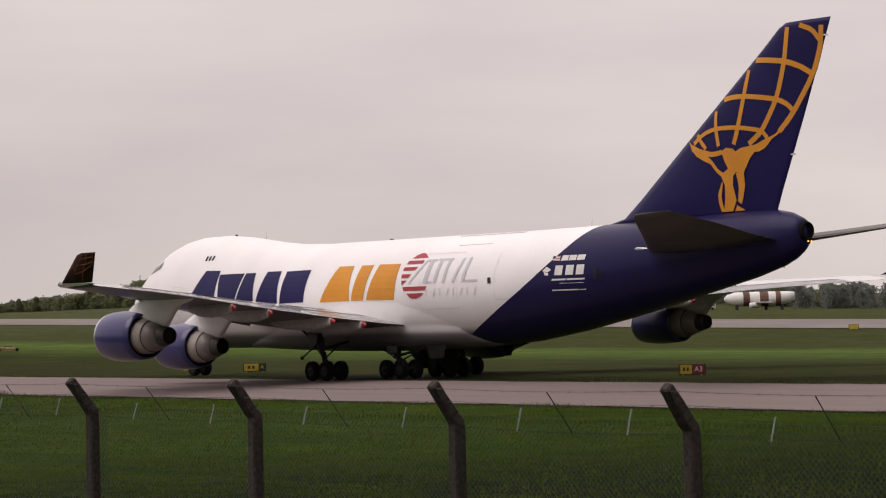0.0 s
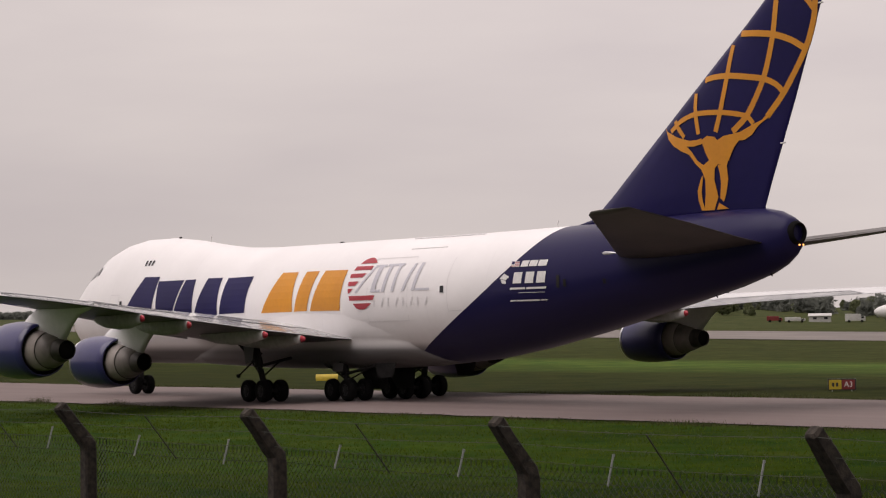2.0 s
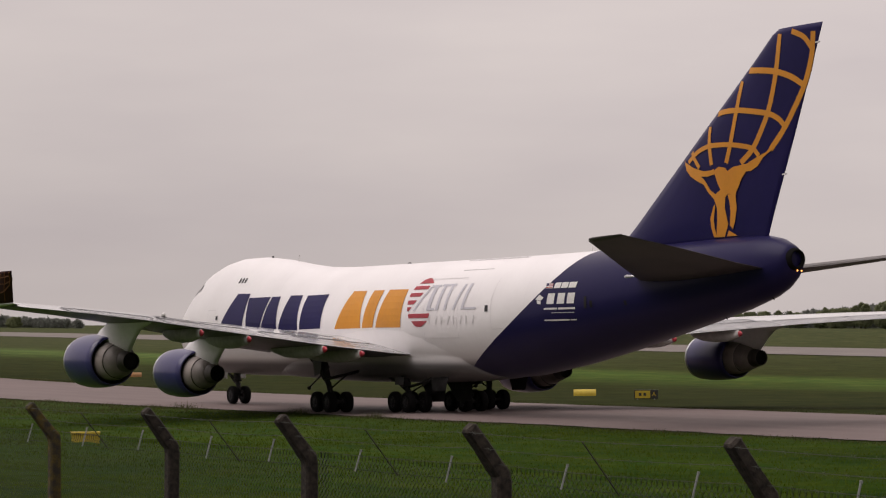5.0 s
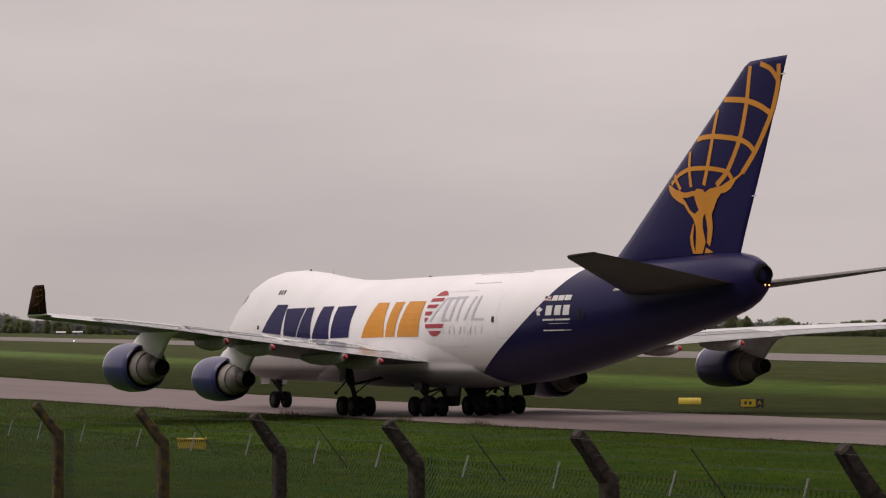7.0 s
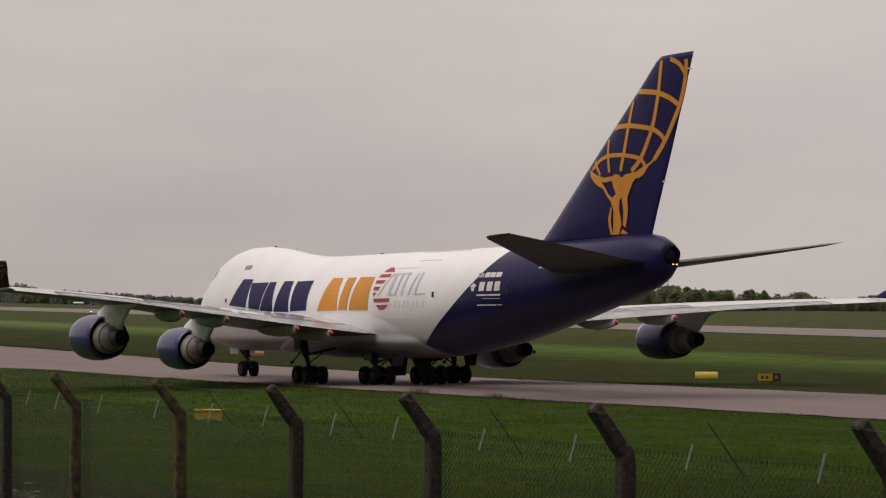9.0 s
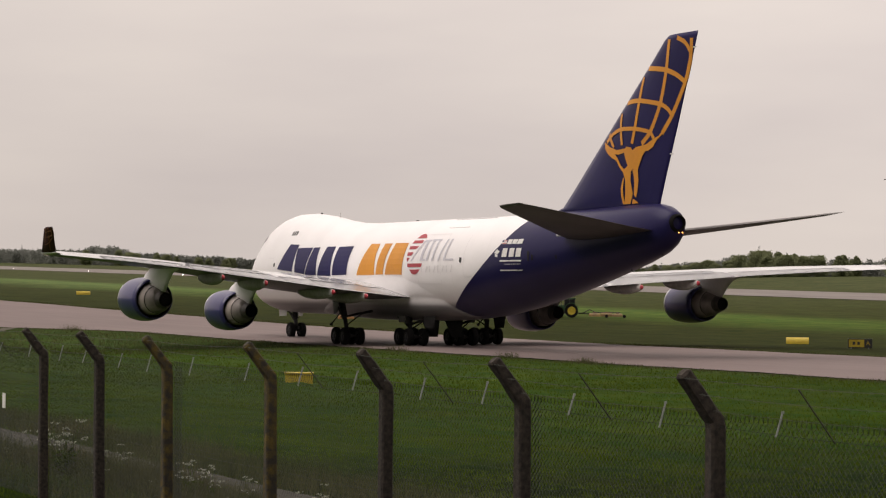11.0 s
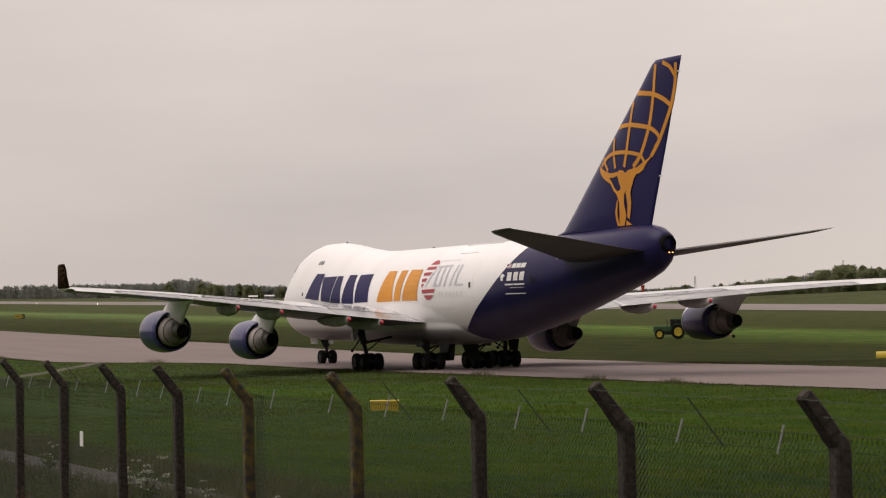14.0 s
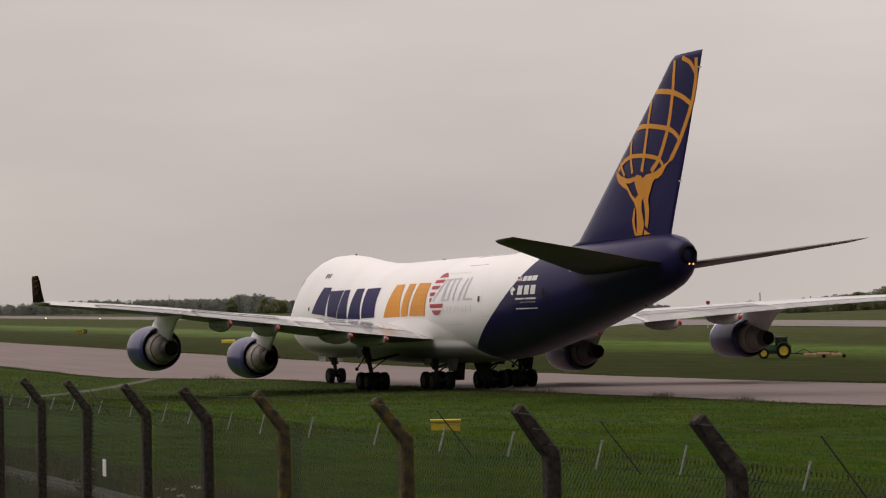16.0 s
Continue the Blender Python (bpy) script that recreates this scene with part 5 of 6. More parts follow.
def build_signs():
    build_notice()
    taxi_sign(91.9, 98.4, [(0.75, YELLOW, "", BLACK), (0.75, SIGN_RED, "A3", SIGN_WHITE)], 0.55, "low airfield sign, yellow beside red with white A3")
    taxi_sign(139.6, 100.5, [(1.15, YELLOW, "", BLACK), (0.5, BLACK, "A", YELLOW)], 0.55, "low yellow and black airfield direction sign")
    marker_drum(154.1, 104.9, 1.8, 0.52)
    marker_drum(239.9, 102.5, 1.8, 0.5, FADED_ORANGE)
    marker_drum(389.1, 116.7, 2.4, 0.6)
    taxi_sign(560.0, 130.7, [(1.6, YELLOW, "", BLACK), (0.7, BLACK, "", YELLOW)], 0.9, "distant yellow and black airfield sign")
    taxi_sign(228.0, 281.0, [(1.4, YELLOW, "", None)], 0.7, "small plain yellow sign at the runway edge")
    # trough-like yellow marker just inside the fence
    bx = thing("equipment_box", "yellow metal equipment box with a lipped lid on the grass", "box", facing(84.2, 34.0))
    part("body", box(bmesh.new(), -0.54, 0.54, -0.25, 0.25, -0.05, 0.33, 0.02), YELLOW, bx)
    part("lid", box(bmesh.new(), -0.57, 0.57, -0.29, 0.29, 0.34, 0.42, 0.015), YELLOW, bx)
    for x in (-0.35, 0.0, 0.35):
        part("rib", box(bmesh.new(), x - 0.025, x + 0.025, -0.275, -0.25, 0.0, 0.27), YELLOW, bx)
    for x in (-0.43, 0.43):
        part("foot", box(bmesh.new(), x - 0.06, x + 0.06, -0.2, 0.2, -0.12, -0.05), RUST, bx)


build_signs()


def runway_lamp(al, q):
    lp = thing("runway_light", "small glowing white runway edge light", "lamp", Matrix.Translation(on_ground(al, q, 0.05)), "runway edge lights")
    part("stem", rod(bmesh.new(), (0, 0, -0.1), (0, 0, 0.3), 0.09, 0.06, 8), BLACK, lp)
    bm = bmesh.new()
    bmesh.ops.create_icosphere(bm, subdivisions=2, radius=0.10 + al * 0.00006, matrix=Matrix.Translation((0, 0, 0.5)))
    part("lens", bm, WHITE_LAMP, lp, smooth=True)


for lamp_al in (820, 940, 1060, 1180, 1310, 1450, 1600, 1780):
    runway_lamp(lamp_al, 284.0)


# ---------- tractor and mower ----------
def wheel_at(parent, name, x, y, r, w):
    bm = bmesh.new()
    ax = Matrix.Translation((x, y, r)) @ Matrix.Rotation(radians(90), 4, "X")
    lathe(bm, [(-w / 2, r * 0.62), (-w / 2, r * 0.9), (-w * 0.36, r), (w * 0.36, r), (w / 2, r * 0.9), (w / 2, r * 0.62)], ax, 28, 0, True)
    for i in range(18):
        a = 2 * math.pi * i / 18
        c = Vector((x + r * math.cos(a), y, r + r * math.sin(a)))
        box(bm, c.x - 0.035, c.x + 0.035, y - w * 0.42, y + w * 0.42, c.z - 0.035, c.z + 0.035)
    wh = part(name, bm, RUBBER, parent)
    bm = lathe(bmesh.new(), [(-w * 0.45, 0.001), (-w * 0.3, r * 0.2), (-w * 0.4, r * 0.5), (-w * 0.5, r * 0.63), (w * 0.5, r * 0.63), (w * 0.4, r * 0.5), (w * 0.3, r * 0.2), (w * 0.45, 0.001)], ax, 24)
    part("rim", bm, YELLOW, wh, "yellow wheel rim", True)


def build_tractor():
    p = on_ground(258.5, 140.2)
    m = Matrix.Translation(p) @ Matrix.Rotation(math.atan2(-p.x, p.y), 4, "Z")
    global tractor, mower, TRACTOR_TURN
    TRACTOR_TURN = math.degrees(math.atan2(-p.x, p.y))
    tractor = tr = thing("tractor", "green farm tractor with yellow wheels on the grass", "tractor", m)
    tr.scale = (0.84, 0.84, 0.88)
    # x runs to the rear, nose towards minus x
    for y in (-0.85, 0.85):
        wheel_at(tr, "rear_wheel", 1.05, y, 0.95, 0.55)
        wheel_at(tr, "front_wheel", -1.55, y, 0.66, 0.42)
    bm = box(bmesh.new(), -2.35, 0.0, -0.42, 0.42, 0.95, 1.75, 0.12)
    part("bonnet", bm, TRACTOR_GREEN, tr, "green bonnet")
    part("chassis", box(bmesh.new(), -2.2, 1.5, -0.28, 0.28, 0.55, 1.0, 0.05), BLACK, tr)
    part("grille", box(bmesh.new(), -2.42, -2.34, -0.34, 0.34, 1.0, 1.65, 0.02), BLACK, tr)
    for y in (-0.85, 0.85):
        bm = bmesh.new()
        rings = []
        for k in (-0.32, 0.32):
            rings.append([Vector((1.05 + 1.12 * math.cos(a), y + k, 0.98 + 1.08 * math.sin(a))) for a in [radians(20 + 15 * i) for i in range(11)]] + [Vector((1.05 + 1.04 * math.cos(a), y + k, 0.98 + 1.0 * math.sin(a))) for a in [radians(170 - 15 * i) for i in range(11)]])
        part("mudguard", loft(bm, rings), TRACTOR_GREEN, tr)
    cab = part("cab", box(bmesh.new(), 0.0, 1.55, -0.7, 0.7, 0.98, 1.5, 0.05), TRACTOR_GREEN, tr)
    part("window", box(bmesh.new(), 0.06, 1.48, -0.66, 0.66, 1.5, 2.55, 0.05), GLASS_DARK, cab, "dark cab glass")
    for x in (0.02, 0.75, 1.5):
        for y in (-0.68, 0.68):
            part("pillar", box(bmesh.new(), x - 0.04, x + 0.04, y - 0.04, y + 0.04, 1.45, 2.58), BLACK, cab)
    part("roof", box(bmesh.new(), -0.1, 1.68, -0.78, 0.78, 2.56, 2.74, 0.07), TRACTOR_GREEN, tr)
    part("exhaust", rod(bmesh.new(), (-0.45, -0.4, 1.6), (-0.45, -0.4, 2.6), 0.05, 0.05, 10), BLACK, tr)
    mower = mw = thing("mower", "wide trailed rotary mower with worn yellow decks", "mower", m @ pose(4.9, 0.3, 0))
    part("drawbar", rod(bmesh.new(), (-3.2, 0, 0.55), (-1.0, 0, 0.45), 0.07, 0.07, 8), RUST, mw)
    bm = rod(bmesh.new(), (-2.5, -0.1, 0.5), (-1.5, -0.1, 1.0), 0.06, 0.05, 8)
    rod(bm, (-1.5, -0.1, 1.0), (-0.6, -0.1, 0.55), 0.05, 0.05, 8)
    rod(bm, (-1.5, -0.6, 0.96), (-1.5, 0.6, 0.96), 0.05, 0.05, 8)
    part("hitch_frame", bm, RUST, mw, "dull dark steel hitch frame")
    for x0, x1, h in ((-1.6, -0.2, 0.56), (-0.15, 1.3, 0.62), (1.35, 2.5, 0.54)):
        # decks with sloping skirts
        rings = [[Vector((x, 1.2 * w, z)) for w, z in ((-1, 0.16), (-0.96, h - 0.2), (-0.8, h - 0.04), (-0.3, h), (0.3, h), (0.8, h - 0.04), (0.96, h - 0.2), (1, 0.16))] for x in (x0, x0 + 0.06, x1 - 0.06, x1)]
        for ring in (rings[0], rings[-1]):
            for v in ring:
                v.z = 0.16 + (v.z - 0.16) * 0.72
        part("deck", loft(bmesh.new(), rings), MOWER_YELLOW, mw, "worn mower deck")
        part("gearbox", box(bmesh.new(), (x0 + x1) / 2 - 0.2, (x0 + x1) / 2 + 0.2, -0.25, 0.25, h - 0.02, h + 0.12, 0.05), RUST_BROWN, mw)
    part("driveshaft", rod(bmesh.new(), (-1.0, 0.0, 0.66), (2.2, 0.0, 0.66), 0.05, 0.05, 8), RUST, mw)
    for x in (0.55, 2.72):
        part("wheel", lathe(bmesh.new(), [(-0.08, 0.08), (-0.08, 0.2), (0.08, 0.2), (0.08, 0.08)], Matrix.Translation((x, -1.28, 0.2)) @ Matrix.Rotation(radians(90), 4, "X"), 18), RUBBER, mw)


build_tractor()


# ---------- trees and the far side ----------
TREE_LINE = ((-19, 0.98), (-16.5, 1.03), (-15.6, 0.95), (-14.5, 0.97), (-13, 1.02), (-9.9, 1.0), (-9.5, 1.12), (-9.0, 1.1), (-8.5, 0.96), (-6.3, 0.86), (-4.6, 0.76), (-4.4, 0.52), (-3.2, 0.5), (-2.5, 0.66), (1.0, 0.64), (1.3, 0.6), (2.5, 0.64), (3.1, 0.72), (3.4, 0.58), (4.0, 0.74), (5.8, 0.9), (6.9, 1.14), (8.0, 1.03),
             (10.0, 1.04), (10.9, 0.84), (12.6, 0.96), (12.9, 0.93), (14.2, 1.05), (15.0, 1.13), (16.4, 1.31), (17.5, 1.13), (18.2, 0.78), (20.2, 0.79), (20.8, 0.66), (21.5, 0.84), (23.6, 0.7), (27, 0.86), (34, 0.85))


def crest(az):
    """How high the woods stand against the sky along a bearing, in degrees."""
    for (a, e), (b, f) in zip(TREE_LINE, TREE_LINE[1:]):
        if a <= az <= b:
            return e + (f - e) * (az - a) / (b - a)
    return 0.8


def polar(az, r):
    a = radians(az)
    x, y = r * math.sin(a), r * math.cos(a)
    al, q = x * ALONG[0] + y * ALONG[1], x * ACROSS[0] + y * ACROSS[1]
    return Vector((x, y, height(al, q)))


def belt_range(az, q):
    """Distance from the camera to a line that runs parallel to the taxiway."""
    return q / math.sin(radians(az + HEAD))


def leaf_mesh(name, centres, sizes, rs, material):
    """Many small leaf sprays, one triangle each, turned at random."""
    n = len(centres)
    v = centres[:, None, :] + rs.normal(0, 1, (n, 3, 3)) * sizes[:, None, None]
    me = bpy.data.meshes.new(name)
    me.vertices.add(n * 3)
    me.vertices.foreach_set("co", v.ravel())
    me.loops.add(n * 3)
    me.loops.foreach_set("vertex_index", np.arange(n * 3, dtype=np.int32))
    me.polygons.add(n)
    me.polygons.foreach_set("loop_start", np.arange(0, n * 3, 3, dtype=np.int32))
    me.update(calc_edges=True)
    me.materials.append(material)
    return me


def crown_points(rs, h, spread, lobes, per, pointed=0.0):
    """Leaf positions on the lobes of one crown that stands on the ground."""
    out = []
    for i in range(lobes):
        z = h * (0.16 + 0.70 * (i + 0.5) / lobes)
        reach = spread * (1 - pointed * z / h) * math.sqrt(max(0.08, 1 - ((z / h - 0.42) / 0.56) ** 2))
        a, d = rs.uniform(0, 6.283), reach * 0.62 * math.sqrt(rs.uniform())
        rad = min(reach * rs.uniform(0.5, 0.72), (h - z) * 0.98)
        p = rs.normal(0, 1, (per, 3))
        p /= np.linalg.norm(p, axis=1)[:, None]
        p *= (rad * rs.uniform(0.45, 1.04, per) ** 0.7)[:, None]
        p[:, 2] *= 0.85
        out.append(p + np.array((d * math.cos(a), d * math.sin(a), z)))
    return np.concatenate(out)


def tree(seed, h, spread, pointed):
    rs = np.random.RandomState(seed + 40)
    t = thing("tree", "leafy dark green broadleaf tree beyond the runway", "tree", group="trees beyond the runway")
    bm = bmesh.new()
    rod(bm, (0, 0, -0.6), (0.1, 0, h * 0.35), 0.34, 0.22, 8)
    rod(bm, (0.1, 0, h * 0.35), (0.0, 0.1, h * 0.8), 0.22, 0.05, 7)
    for i in range(9):
        a, z = rs.uniform(0, 6.28), h * rs.uniform(0.2, 0.6)
        b = Vector((spread * 0.65 * math.cos(a), spread * 0.65 * math.sin(a), z + h * rs.uniform(0.1, 0.22)))
        rod(bm, (0.05, 0, z), b, 0.11, 0.03, 5)
    part("trunk", bm, BARK, t)
    pts = crown_points(rs, h, spread, 30, 420, pointed)
    new("crown", leaf_mesh("crown", pts, rs.uniform(0.16, 0.30, len(pts)), rs, HAZY_LEAVES)).parent = t
    return t


def far_woods(name, spans, label, seed):
    """Distant belt of woodland in one mesh."""
    rs = np.random.RandomState(seed)
    pts, sizes = [], []
    for az0, az1, q0, q1, n, low, high in spans:
        for k in range(n):
            az, q = rs.uniform(az0, az1), rs.uniform(q0, q1)
            r = belt_range(az, q)
            b = polar(az, r)
            h = (3.7 + r * math.tan(radians(crest(az))) - b.z) * 1.1 * rs.uniform(low, high)
            if h < 1.0:
                continue
            p = crown_points(rs, h, max(2.2, h * rs.uniform(0.35, 0.55)), 11, 40, rs.uniform(0, 0.5))
            p[:, 2] -= 0.1 * h
            pts.append(p + np.array(b))
            sizes.append(rs.uniform(0.22, 0.5, len(p)) * (0.7 + r / 2600.0))
    return tagged(new(name, leaf_mesh(name, np.concatenate(pts), np.concatenate(sizes), rs, HAZY_WOODS)), label, "woodland", kind="stuff")


def build_far():
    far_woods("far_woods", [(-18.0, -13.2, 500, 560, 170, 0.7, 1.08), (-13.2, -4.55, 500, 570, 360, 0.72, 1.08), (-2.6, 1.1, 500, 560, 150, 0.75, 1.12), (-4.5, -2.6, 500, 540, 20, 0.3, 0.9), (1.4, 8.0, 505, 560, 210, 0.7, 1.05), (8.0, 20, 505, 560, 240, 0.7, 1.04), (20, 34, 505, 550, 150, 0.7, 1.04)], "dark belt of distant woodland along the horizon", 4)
    specs = ((10.5, 3.6, 0.1), (12.0, 4.4, 0.0), (9.0, 3.9, 0.3), (8.0, 2.6, 0.6), (11.0, 3.2, 0.55))
    kinds = [tree(i, *s) for i, s in enumerate(specs)]
    r = random.Random(12)
    spots = [(r.uniform(2.6, 9), r.uniform(470, 503)) for _ in range(58)] + [(r.uniform(9, 18.2), r.uniform(465, 503)) for _ in range(62)] + [(r.uniform(18.2, 33), r.uniform(465, 503)) for _ in range(36)] + [(r.uniform(-9.7, -6), r.uniform(480, 500)) for _ in range(16)]
    for i, (az, q) in enumerate(spots):
        q += 46.0 if 18.4 < az < 25.0 else 0.0       # open grass in front of the wood here
        d = belt_range(az, q)
        p = polar(az, d)
        j = i % len(kinds)
        k = (3.7 + d * math.tan(radians(crest(az))) - p.z) * r.uniform(0.97, 1.10) / specs[j][0]
        m = Matrix.LocRotScale(p, Euler((0, 0, r.uniform(0, 6.28))), (k * r.uniform(0.95, 1.3), k * r.uniform(0.95, 1.3), k))
        if i < len(kinds):
            kinds[i].matrix_basis = m
        else:
            copy_thing(kinds[j], m)


build_far()


def far_pose(az, r, turn=0.0):
    return Matrix.Translation(polar(az, r)) @ Matrix.Rotation(radians(-az + turn), 4, "Z")


def van(az, r, w, h, material, label):
    v = thing("van", label, "van", far_pose(az, r))
    part("body", box(bmesh.new(), -w / 2, w * 0.28, -1, 1, 0.45, h, 0.12), material, v)
    bm = box(bmesh.new(), w * 0.28, w / 2, -0.98, 0.98, 0.45, h * 0.72, 0.15)
    part("cab", bm, material, v)
    part("windscreen", box(bmesh.new(), w * 0.3, w * 0.44, -1.01, 1.01, h * 0.48, h * 0.68, 0.02), GLASS_DARK, v)
    for x in (-w * 0.3, w * 0.33):
        part("wheel", lathe(bmesh.new(), [(-1.02, 0.1), (-1.02, 0.38), (1.02, 0.38), (1.02, 0.1)], Matrix.Translation((x, 0, 0.38)) @ Matrix.Rotation(radians(90), 4, "X"), 14), RUBBER, v)


def hut(az, r, w, h, material, label, roof=PANEL_GREY):
    b = thing("hut", label, "building", far_pose(az, r))
    part("wall", box(bmesh.new(), -w / 2, w / 2, -2, 2, -0.2, h, 0.03), material, b)
    bm = bmesh.new()
    loft(bm, [[Vector((x, -2.3, h)), Vector((x, 0, h + 0.7)), Vector((x, 2.3, h)), Vector((x, 2.3, h - 0.12)), Vector((x, -2.3, h - 0.12))] for x in (-w / 2 - 0.2, w / 2 + 0.2)])
    part("roof", bm, roof, b)
    for i in range(int(w // 3)):
        x = -w / 2 + 1.6 + i * 3
        part("window", box(bmesh.new(), x - 0.5, x + 0.5, -2.03, -1.97, h * 0.45, h * 0.78), GLASS_DARK, b)


def derelict_airliner(az, r):
    d = thing("derelict_airliner", "stripped white and rusty airliner fuselage dumped on the far grass", "airplane", far_pose(az, r, 8))
    rings = []
    for x, rad, z in ((-9.5, 0.4, 3.2), (-8.5, 1.3, 3.1), (-6.5, 1.95, 3.1), (-1, 2.0, 3.1), (5, 2.0, 3.1), (8, 1.7, 3.4), (10, 1.1, 3.8)):
        rings.append([Vector((x, rad * math.cos(2 * math.pi * i / 20), z + rad * math.sin(2 * math.pi * i / 20))) for i in range(20)])
    part("fuselage", loft(bmesh.new(), rings), SIGN_WHITE, d, smooth=True)
    for x0, x1 in ((-4.4, -2.6), (0.2, 2.6), (4.6, 6.0)):
        bm = bmesh.new()
        loft(bm, [[Vector((x, 2.03 * math.cos(a), 3.1 + 2.03 * math.sin(a))) for a in [radians(a0) for a0 in range(0, 360, 20)]] for x in (x0, x1)], caps=False)
        part("scorched_band", bm, RUST_BROWN, d, "rust brown scorched band")
    part("wing_stub", box(bmesh.new(), -1.5, 3.0, -7.5, -1.5, 1.9, 2.3, 0.1), PANEL_GREY, d)
    part("engine", lathe(bmesh.new(), [(-1.6, 0.6), (-1.2, 0.8), (0.8, 0.75), (1.5, 0.5)], Matrix.Translation((-1.5, -4.2, 1.35)) @ Matrix.Rotation(radians(90), 4, "Y"), 18), SIGN_WHITE, d)
    for x in (-6, 2, 6.5):
        part("prop_stand", box(bmesh.new(), x - 0.3, x + 0.3, -1.2, 1.2, -0.2, 1.5), RUST, d)


def build_far_things():
    derelict_airliner(22.2, 640)
    # white vehicles and hut get pale grey, with haze put into the colour
    van(20.9, 640, 5.5, 2.4, PANEL_GREY, "white van parked on the far grass")
    van(18.95, 630, 4.2, 1.7, SIGN_RED, "red vehicle parked by the trees")
    hut(20.05, 640, 6, 1.7, PANEL_GREY, "low white hut with dark windows by the trees")
    van(19.45, 630, 5.5, 1.5, PANEL_GREY, "low white vehicle parked by the trees")
    hut(16.0, 690, 17, 1.7, PANEL_GREY, "long low pale building below the trees")
    # grey on these white huts is distance haze painted into the walls
    hut(-7.6, 1250, 5, 1.8, HUT_GREY, "small white hut greyed for haze far along the runway")
    hut(-7.2, 1250, 5, 2.0, HUT_GREY, "small white hut greyed for haze far along the runway")
    fb = thing("building", "grey flat-roofed building with a raised end beyond the runway", "building", far_pose(-3.45, 900))
    part("wall", box(bmesh.new(), -5.0, 4.2, -3, 3, -0.3, 2.6, 0.05), HUT_GREY, fb)
    part("upper_storey", box(bmesh.new(), -1.6, 4.0, -2.6, 2.6, 2.55, 3.7, 0.05), HUT_GREY, fb)
    part("roof", box(bmesh.new(), -1.8, 4.2, -2.8, 2.8, 3.7, 3.85, 0.02), PANEL_GREY, fb)
    for x in (-4.0, -2.2, 0.4, 2.4):
        part("window", box(bmesh.new(), x - 0.5, x + 0.5, -3.03, -2.97, 1.2, 2.0), GLASS_DARK, fb)
    # beacon hut with a dome seen over the wing
    tw = thing("radar_post", "small domed white radar post far away", "radar", far_pose(-2.55, 900))
    part("mast", rod(bmesh.new(), (0, 0, -0.3), (0, 0, 5.2), 0.35, 0.3, 10), PANEL_GREY, tw)
    part("cabin", box(bmesh.new(), -1.2, 1.2, -1.2, 1.2, 5.0, 6.6, 0.1), GEAR_GREY, tw)
    bm = bmesh.new()
    bmesh.ops.create_icosphere(bm, subdivisions=2, radius=0.95, matrix=Matrix.Translation((0, 0, 7.2)))
    part("dome", bm, SIGN_WHITE, tw, smooth=True)
    for az, r, h in ((-11.2, 1900, 15.0), (6.9, 1200, 17.0), (3.3, 1300, 10.0)):
        ms = thing("lattice_mast", "thin grey lattice mast above the trees", "mast", far_pose(az, r))
        for a in range(3):
            x, y = math.cos(a * 2.094) * 0.7, math.sin(a * 2.094) * 0.7
            part("leg", rod(bmesh.new(), (x, y, -0.3), (x * 0.5, y * 0.5, h), 0.12, 0.1, 6), GALV, ms)
        for k in range(8):
            z = h * (k + 1) / 8
            part("brace", rod(bmesh.new(), (-0.6, 0, z - 1), (0.6, 0, z), 0.08, 0.08, 5), GALV, ms)
    wd = thing("windsock", "small red windsock on a white pole", "windsock", far_pose(2.0, 560))
    part("pole", rod(bmesh.new(), (0, 0, -0.2), (0, 0, 6.2), 0.08, 0.06, 8), SIGN_WHITE, wd)
    part("sock", lathe(bmesh.new(), [(-0.9, 0.22), (0.9, 0.5)], Matrix.Translation((0.1, 0, 5.5)), 12), SOCK_RED, wd)


build_far_things()


# ---------- grass blades and weeds ----------
def blades(name, spots, label, material, seed):
    """spots: (along, across, height, width) arrays; one mesh of bent blades."""
    rs = np.random.RandomState(seed)
    n = len(spots)
    al, q, h, w = spots.T
    base = np.empty((n, 3))
    base[:, 0] = ALONG[0] * al + ACROSS[0] * q
    base[:, 1] = ALONG[1] * al + ACROSS[1] * q
    base[:, 2] = [height(a, b) - 0.01 for a, b in zip(al, q)]
    ang = rs.uniform(0, 2 * np.pi, n)
    d = np.stack([np.cos(ang), np.sin(ang), 0 * ang], 1)
    lean = np.stack([rs.normal(0, 0.35, n) * h, rs.normal(0, 0.35, n) * h, h], 1)
    v = np.empty((n, 3, 3))
    v[:, 0], v[:, 1], v[:, 2] = base - d * w[:, None], base + d * w[:, None], base + lean
    me = bpy.data.meshes.new(name)
    me.vertices.add(n * 3)
    me.vertices.foreach_set("co", v.ravel())
    me.loops.add(n * 3)
    me.loops.foreach_set("vertex_index", np.arange(n * 3, dtype=np.int32))
    me.polygons.add(n)
    me.polygons.foreach_set("loop_start", np.arange(0, n * 3, 3, dtype=np.int32))
    me.update(calc_edges=True)
    me.materials.append(material)
    return tagged(new(name, me), label, "grass", kind="stuff")


